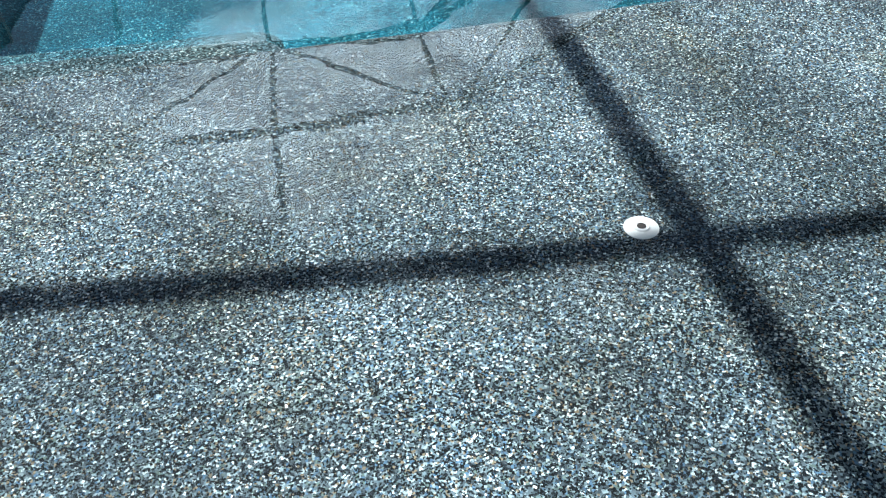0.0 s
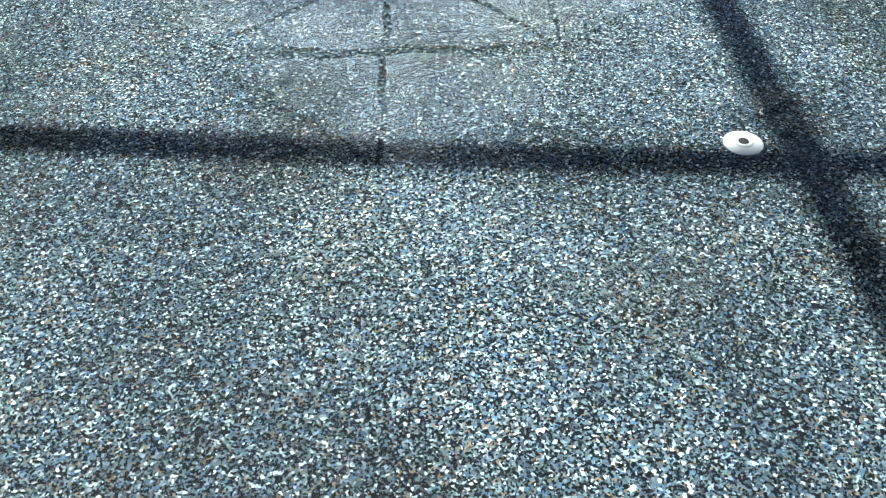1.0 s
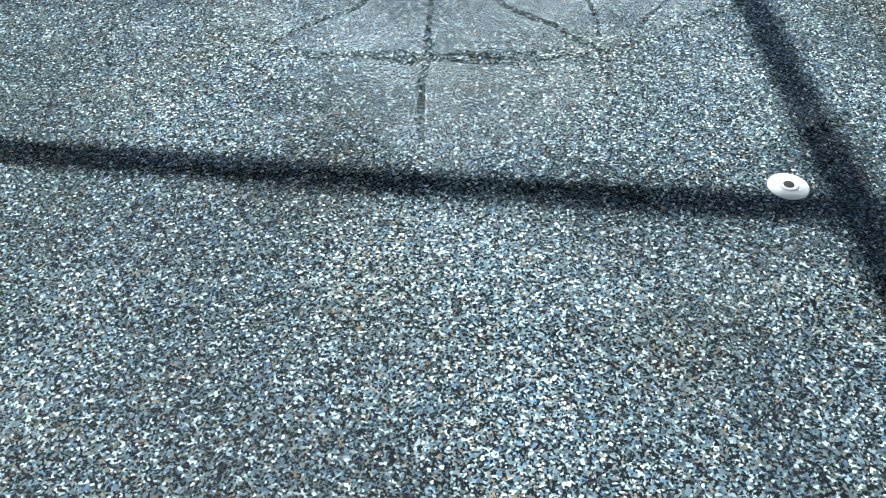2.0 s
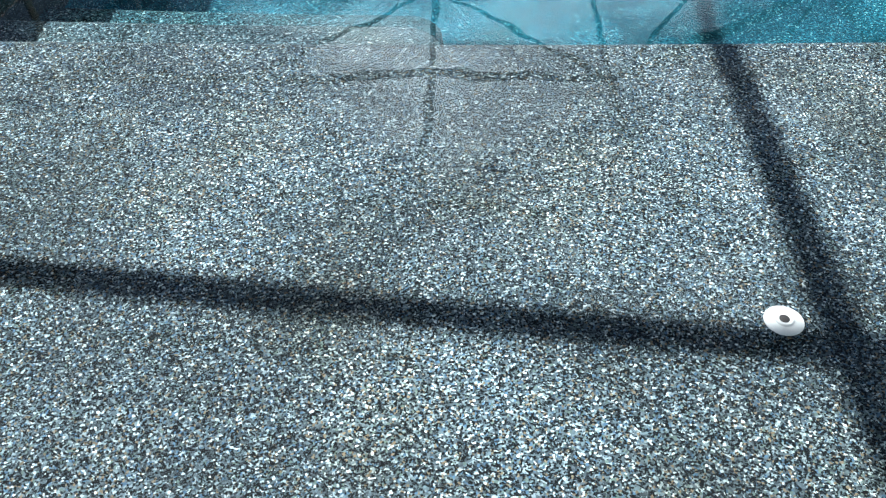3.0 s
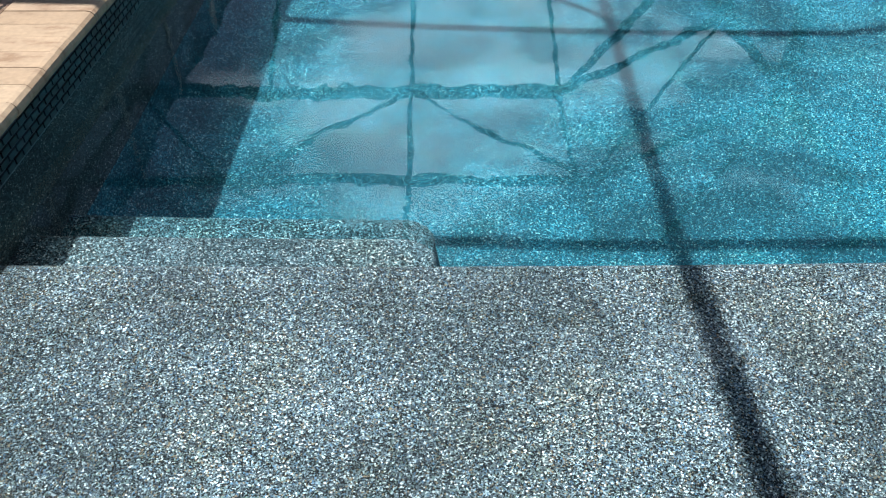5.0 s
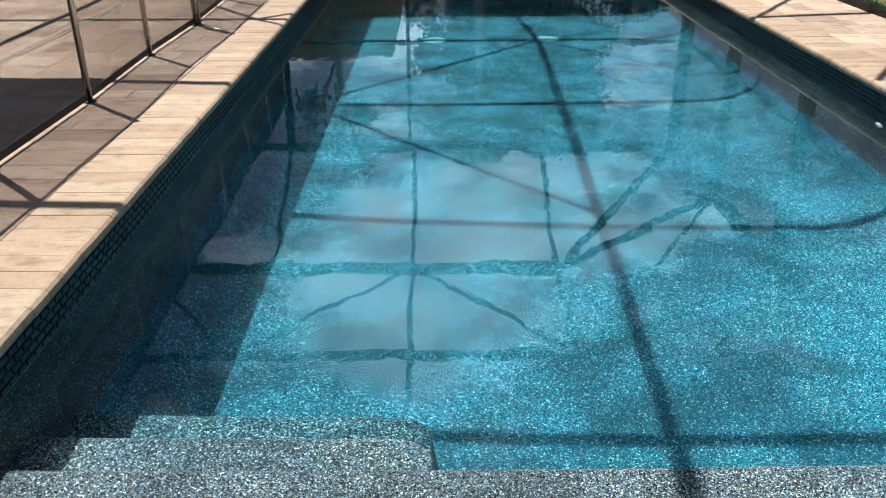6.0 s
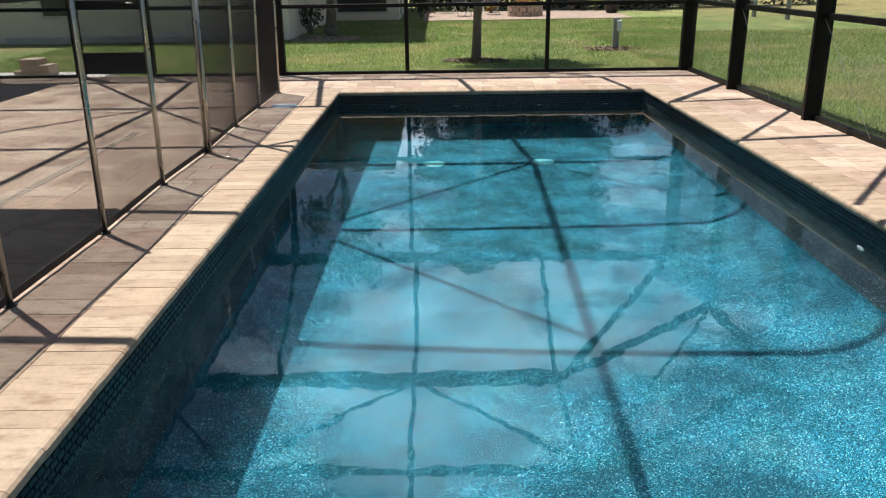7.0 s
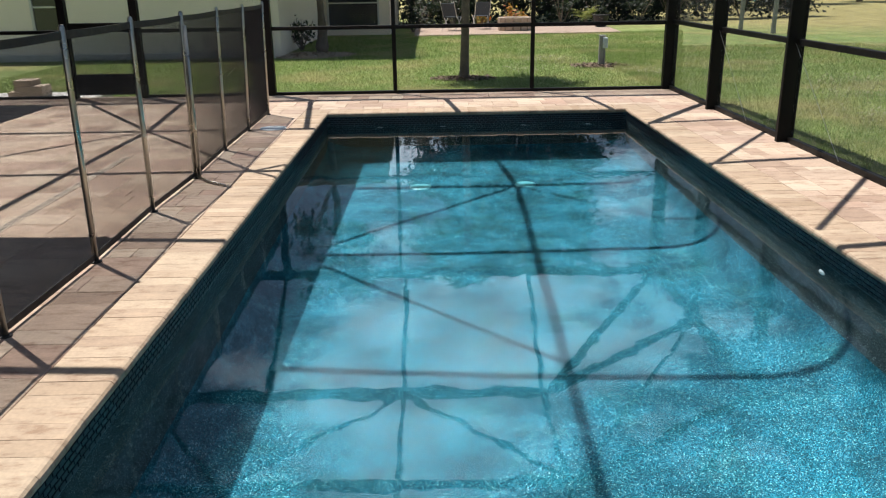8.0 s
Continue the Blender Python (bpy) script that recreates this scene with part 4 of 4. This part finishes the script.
planter(3.95, 25.2)
bush(4.0, 27.2, 0.62, 71, M_croton, "orange and red leaved croton bush behind the stone ring", 420, 0.07)
bush(3.0, 27.6, 0.5, 72, M_croton, "orange and green leaved croton bush on the patio's edge", 300, 0.07)


def chair(x, y, rz, col):
    t = empty("patio_chair", x, y, GROUND + 0.035, rz)
    tagged(t, "folding chair with pale frame and slate sling on the patio", "chair", "patio chairs")
    for sx in (-0.25, 0.25):
        part("leg", tube([(sx, -0.26, 0), (sx, 0.1, 0.42)], 0.013, 6), M_trim, t)
        part("leg", tube([(sx, 0.25, 0), (sx, -0.18, 0.42)], 0.013, 6), M_trim, t)
        part("back_post", tube([(sx, 0.12, 0.40), (sx, 0.34, 0.92)], 0.013, 6), M_trim, t)
    part("seat", box(-0.25, -0.2, 0.41, 0.25, 0.16, 0.435, 0.008), col, t)
    b = box(-0.25, -0.012, 0.0, 0.25, 0.012, 0.46, 0.006)
    b.transform(Matrix.Translation((0, 0.14, 0.45)) @ Matrix.Rotation(radians(-23), 4, "X"))
    part("backrest", b, col, t)
    return t


chair(1.9, 25.6, 150, M_sling)
chair(2.9, 26.3, 190, M_sling)


def frond_shrub(x, y):
    t = empty("palm_shrub", x, y, GROUND)
    tagged(t, "low yellow-green palm shrub with arching fronds behind the patio", "palm")
    rng = random.Random(19)
    for k in range(16):
        bm = bmesh.new()
        a, lift, length = k * 2.4 + rng.uniform(-0.2, 0.2), rng.uniform(0.5, 1.25), rng.uniform(0.9, 1.25)
        spine = []
        for i in range(9):
            r = length * i / 8
            spine.append(Vector((math.cos(a) * r * math.cos(lift), math.sin(a) * r * math.cos(lift), 0.15 + r * math.sin(lift) - 0.75 * (i / 8) ** 2 * length * 0.7)))
        for i in range(2, 9):
            d = (spine[i] - spine[i - 1]).normalized()
            side = d.cross(Vector((0, 0, 1))).normalized()
            for sg in (-1, 1):
                ln = 0.26 * math.sin(math.pi * min(1, 0.15 + i / 10)) * rng.uniform(0.8, 1.2)
                tip = spine[i] + side * sg * ln + d * ln * 0.8 - Vector((0, 0, ln * 0.3))
                bm.faces.new([bm.verts.new(c) for c in (spine[i] - d * 0.035, spine[i] + d * 0.035, tip)])
        tube(spine, [0.016 - 0.0014 * i for i in range(9)], 5, bm)
        part("frond", bm, M_shrub, t)
    part("stem", tube([(0, 0, -0.05), (0, 0, 0.2)], [0.09, 0.06], 10), M_bark, t)
    return t


frond_shrub(6.9, 28.7)


def plant_pot(x, y):
    t = empty("plant_pot", x, y, GROUND + 0.035)
    tagged(t, "dark round plant pot standing on the patio's edge", "plant pot")
    part("bowl", lathe([(0.17, 0.0), (0.22, 0.12), (0.27, 0.34), (0.29, 0.36), (0.29, 0.4), (0.25, 0.4), (0.24, 0.36)], 24), M_black, t, "", True)
    bm = bmesh.new()
    rng = random.Random(29)
    for k in range(6):
        leaf_cloud(bm, (rng.uniform(-0.15, 0.15), rng.uniform(-0.15, 0.15), rng.uniform(0.45, 0.6)), (0.16, 0.16, 0.1), 40, rng, 0.05)
    part("leaves", bm, M_leaf, t)
    return t


plant_pot(7.0, 26.4)


def utility_post(x, y):
    t = empty("utility_post", x, y, GROUND)
    tagged(t, "short pale plastic post with a small box in a mulch ring", "utility post")
    part("post", box(-0.055, -0.045, -0.05, 0.055, 0.045, 0.55, 0.008), M_pipe, t, "pale grey upright")
    part("cap", box(-0.065, -0.055, 0.551, 0.065, 0.055, 0.575, 0.008), M_pipe, t)
    part("box", box(0.0, -0.105, 0.34, 0.09, -0.047, 0.53, 0.008), M_white, t, "small white box on the post")
    part("conduit", tube([(0.04, -0.07, 0.335), (0.04, -0.07, 0.0)], 0.014, 8), M_pipe, t)
    return t


utility_post(4.45, 13.7)


def mulch_bed(x, y, rx, ry, seed, label, mat):
    rng = random.Random(seed)
    bm = bmesh.new()
    for _ in range(420):
        a, r = rng.uniform(0, math.tau), math.sqrt(rng.random())
        c = Vector((x + math.cos(a) * r * rx, y + math.sin(a) * r * ry, GROUND + 0.01 + 0.045 * (1 - r) * rng.random()))
        q = Euler((rng.uniform(-0.4, 0.4), rng.uniform(-0.4, 0.4), rng.uniform(0, 6))).to_matrix()
        l, w = rng.uniform(0.03, 0.09), rng.uniform(0.01, 0.025)
        bm.faces.new([bm.verts.new(c + q @ Vector(p)) for p in ((-l, -w, 0), (l, -w, 0.004), (l, w, 0), (-l, w, 0.006))])
    for k in range(1):
        ring = [bm.verts.new((x + math.cos(a) * rx, y + math.sin(a) * ry, GROUND + 0.006)) for a in (i * math.tau / 24 for i in range(24))]
        bm.faces.new(ring)
    return tagged(link_mesh("mulch", bm, mat), label, "mulch", kind="stuff")


mulch_bed(4.45, 13.7, 0.55, 0.4, 1, "dark wood mulch round the utility post", M_mulch)
mulch_bed(1.77, 11.95, 0.55, 0.35, 2, "dark wood mulch round the palm trunk", M_mulch)
mulch_bed(-1.6, 17.1, 1.05, 0.95, 3, "pale wood chips in the bed by the house", M_chips)


def block_pile(x, y):
    t = empty("block_pile", x, y, GROUND)
    tagged(t, "small stack of loose tan pavers on a concrete pad", "paver stack")
    part("pad", box(-0.9, -0.35, -0.05, 1.0, 0.45, 0.09, 0.01), M_trim, t, "pale concrete pad")
    for dx, dz, w in ((0, 0.092, 0.5), (0.05, 0.172, 0.4), (-0.02, 0.252, 0.26)):
        part("paver", box(dx - w / 2, -0.15, dz, dx + w / 2, 0.15, dz + 0.078, 0.008), M_brick, t)
    return t


block_pile(-4.55, 9.9)


def field_post(x, y, h):
    t = empty("wooden_post", x, y, GROUND)
    tagged(t, "grey wooden post standing in the open field", "post", "field posts")
    part("shaft", tube([(0, 0, -0.1), (0.01, 0, h * 0.5), (0, 0.01, h)], [0.075, 0.07, 0.068], 10), M_pipe, t)
    return t


field_post(10.77, 23.6, 2.6)
field_post(11.17, 22.1, 2.6)


# ---- coping, tiles and pavers ----
def coping_mesh(length, width=0.275, thick=0.05, over=0.02):
    """One coping stone: bullnose towards the pool at x = 0 + over, joints open."""
    bm = bmesh.new()
    r = thick / 2
    prof = [(-width, -thick), (-width, -0.004), (-width + 0.004, 0.0)] + [(over - r + r * math.sin(a), -r + r * math.cos(a)) for a in (k * math.pi / 6 for k in range(7))]
    g = 0.0007
    rings = [[bm.verts.new((x, y, z)) for x, z in prof] for y in (g, length - g)]
    n = len(prof)
    for k in range(n):
        bm.faces.new((rings[0][k], rings[0][(k + 1) % n], rings[1][(k + 1) % n], rings[1][k]))
    bm.faces.new(rings[0][::-1])
    bm.faces.new(rings[1])
    bmesh.ops.recalc_face_normals(bm, faces=bm.faces[:])
    me = bpy.data.meshes.new("coping_stone")
    bm.to_mesh(me)
    bm.free()
    me.materials.append(M_coping)
    return me


def coping_run(name, count, step_len, matrix, label):
    run = empty(name)
    tagged(run, label, "coping", kind="structure")
    rng = random.Random(len(name) + count)
    me = coping_mesh(step_len)
    for k in range(count):
        o = new("coping_stone", me)
        o.parent = run
        o.matrix_basis = matrix @ pose(rng.uniform(-0.0015, 0.0015), k * step_len, rng.uniform(-0.0015, 0.001), 0, 0, rng.uniform(-0.15, 0.15))
    return run


N_SIDE = 94
coping_run("coping_left", N_SIDE, (PY1 - PY0) / N_SIDE, pose(0, PY0, 0), "pale bullnose coping stones along the pool's edge")
coping_run("coping_right", N_SIDE, (PY1 - PY0) / N_SIDE, pose(PX, PY1, 0, 0, 0, 180), "pale bullnose coping stones along the pool's edge")
coping_run("coping_far", 40, (PX + 0.55) / 40, pose(-0.275, PY1, 0, 0, 0, -90), "pale bullnose coping stones along the pool's far end")
coping_run("coping_near", 34, PX / 34, pose(PX, PY0, 0, 0, 0, 90), "pale bullnose coping stones along the pool's near end")

TW, TH, ROWS = 0.048, 0.0235, 4


def tile_box(verts, faces, o, u, n, x, z, w, h):
    """One raised tile: o origin, u along the wall, n out of it."""
    b = len(verts)
    for d, e in ((0.0, 0.0), (0.005, 0.0015)):
        for px, pz in ((x + e, z + e), (x + w - e, z + e), (x + w - e, z + h - e), (x + e, z + h - e)):
            verts.append(tuple(o + u * px + n * d + Vector((0, 0, pz))))
    faces += [(b + 4, b + 5, b + 6, b + 7)] + [(b + k, b + (k + 1) % 4, b + 4 + (k + 1) % 4, b + 4 + k) for k in range(4)]


def tile_band(name, o, u, n, length, label, near=None):
    o, u, n = Vector(o), Vector(u), Vector(n)
    band = link_mesh(name, box(0, 0, 0, 0.001, 0.001, 0.001), M_grout)
    bm = bmesh.new()
    q = [o + Vector((0, 0, -0.046)), o + u * length + Vector((0, 0, -0.046)), o + u * length + Vector((0, 0, -0.16)), o + Vector((0, 0, -0.16))]
    fr, bk = [bm.verts.new(p + n * 0.003) for p in q], [bm.verts.new(p - n * 0.004) for p in q]
    bm.faces.new(fr)
    for k in range(4):
        bm.faces.new((fr[k], bk[k], bk[(k + 1) % 4], fr[(k + 1) % 4]))
    bmesh.ops.recalc_face_normals(bm, faces=bm.faces[:])
    bm.to_mesh(band.data)
    bm.free()
    tagged(band, label, "waterline tile", kind="structure")
    verts, faces = [], []
    mv, mf = [], []
    tile_box(mv, mf, Vector(), u, n, 0, 0, TW - 0.004, TH - 0.004)
    piece = bpy.data.meshes.new("tile")
    piece.from_pydata(mv, [], mf)
    piece.materials.append(M_tile_piece)
    for r in range(ROWS):
        z = -0.049 - (r + 1) * (TH + 0.001)
        for k in range(int(length / TW)):
            x = k * TW + (TW / 2 if r % 2 else 0)
            if x + TW > length:
                continue
            if near and near[0] < x < near[1]:
                t = new("tile", piece)
                t.parent = band
                t.matrix_basis = Matrix.Translation(o + u * x + n * 0.003 + Vector((0, 0, z)))
            else:
                tile_box(verts, faces, o + n * 0.003, u, n, x, z, TW - 0.004, TH - 0.004)
    me = bpy.data.meshes.new("tiles")
    me.from_pydata(verts, [], faces)
    me.materials.append(M_tile)
    rest = new("tiles", me)
    rest.parent = band
    tagged(rest, "small dark blue glass tiles", kind="stuff")
    return band


tile_band("tile_band_left", (0, PY0, 0), (0, 1, 0), (1, 0, 0), PY1 - PY0, "dark blue mosaic waterline tiles under the coping", (2.3, 5.9))
tile_band("tile_band_right", (PX, PY1, 0), (0, -1, 0), (-1, 0, 0), PY1 - PY0, "dark blue mosaic waterline tiles under the coping")
tile_band("tile_band_far", (0.009, PY1, 0), (1, 0, 0), (0, -1, 0), PX - 0.018, "dark blue mosaic waterline tiles at the far end")
tile_band("tile_band_near", (PX - 0.009, PY0, 0), (-1, 0, 0), (0, 1, 0), PX - 0.018, "dark blue mosaic waterline tiles at the near end")

PAVER_MESH = {}


def paver_piece(w, d):
    """A paver top, w by d, with eased edges."""
    key = (round(w, 3), round(d, 3))
    if key not in PAVER_MESH:
        g, e, t = 0.0009, 0.003, 0.03
        lv = [(g, -t), (g, -e), (g + e, 0.0)]
        v, f = [], []
        for i, z in lv:
            v += [(i, i, z), (w - i, i, z), (w - i, d - i, z), (i, d - i, z)]
        for k in range(2):
            f += [(4 * k + j, 4 * k + (j + 1) % 4, 4 * k + 4 + (j + 1) % 4, 4 * k + 4 + j) for j in range(4)]
        f.append((8, 9, 10, 11))
        me = bpy.data.meshes.new("paver")
        me.from_pydata(v, [], f)
        me.materials.append(M_paver)
        PAVER_MESH[key] = me
    return PAVER_MESH[key]


def deck(name, x0, y0, x1, y1, seed, label):
    """Ashlar paving: courses of mixed depth with stones of mixed length."""
    rng = random.Random(seed)
    d = empty(name, x0, y0, 0)
    tagged(d, label, "paving", kind="structure")
    y = y0
    while y < y1 - 0.02:
        h = min(rng.choice((0.15, 0.3, 0.3, 0.225)), y1 - y)
        if y1 - y - h < 0.08:
            h = y1 - y
        x, first = x0, True
        while x < x1 - 0.02:
            w = rng.choice((0.15, 0.225, 0.3)) if first else rng.choice((0.15, 0.225, 0.3, 0.3, 0.45))
            first = False
            if x1 - x - w < 0.1:
                w = x1 - x
            o = new("paver", paver_piece(w, h))
            o.parent = d
            o.matrix_basis = Matrix.Translation((x - x0, y - y0, rng.uniform(-0.0018, 0.0012)))
            x += w
        y += h
    return d


WHY = "tan and pinkish stone pavers laid in mixed sizes"
deck("deck_right", PX + 0.277, -1.0, 4.60, PY1 + 0.277, 1, WHY)
deck("deck_far", -0.275, PY1 + 0.277, 4.60, 9.28, 2, WHY)
deck("deck_left", -2.4, 0.0, -0.277, 4.2, 3, WHY)
deck("deck_middle", -3.0, 4.2, -0.277, PY1, 4, WHY)
deck("deck_corner", -4.0, PY1, -0.277, 9.28, 5, WHY)
deck("deck_outer", -5.0, 4.2, -3.0, PY1, 6, WHY)
deck("deck_edge", -6.0, PY1, -4.0, 9.28, 7, WHY)
deck("deck_porch", -5.0, 0.6, -2.4, 4.2, 8, WHY)
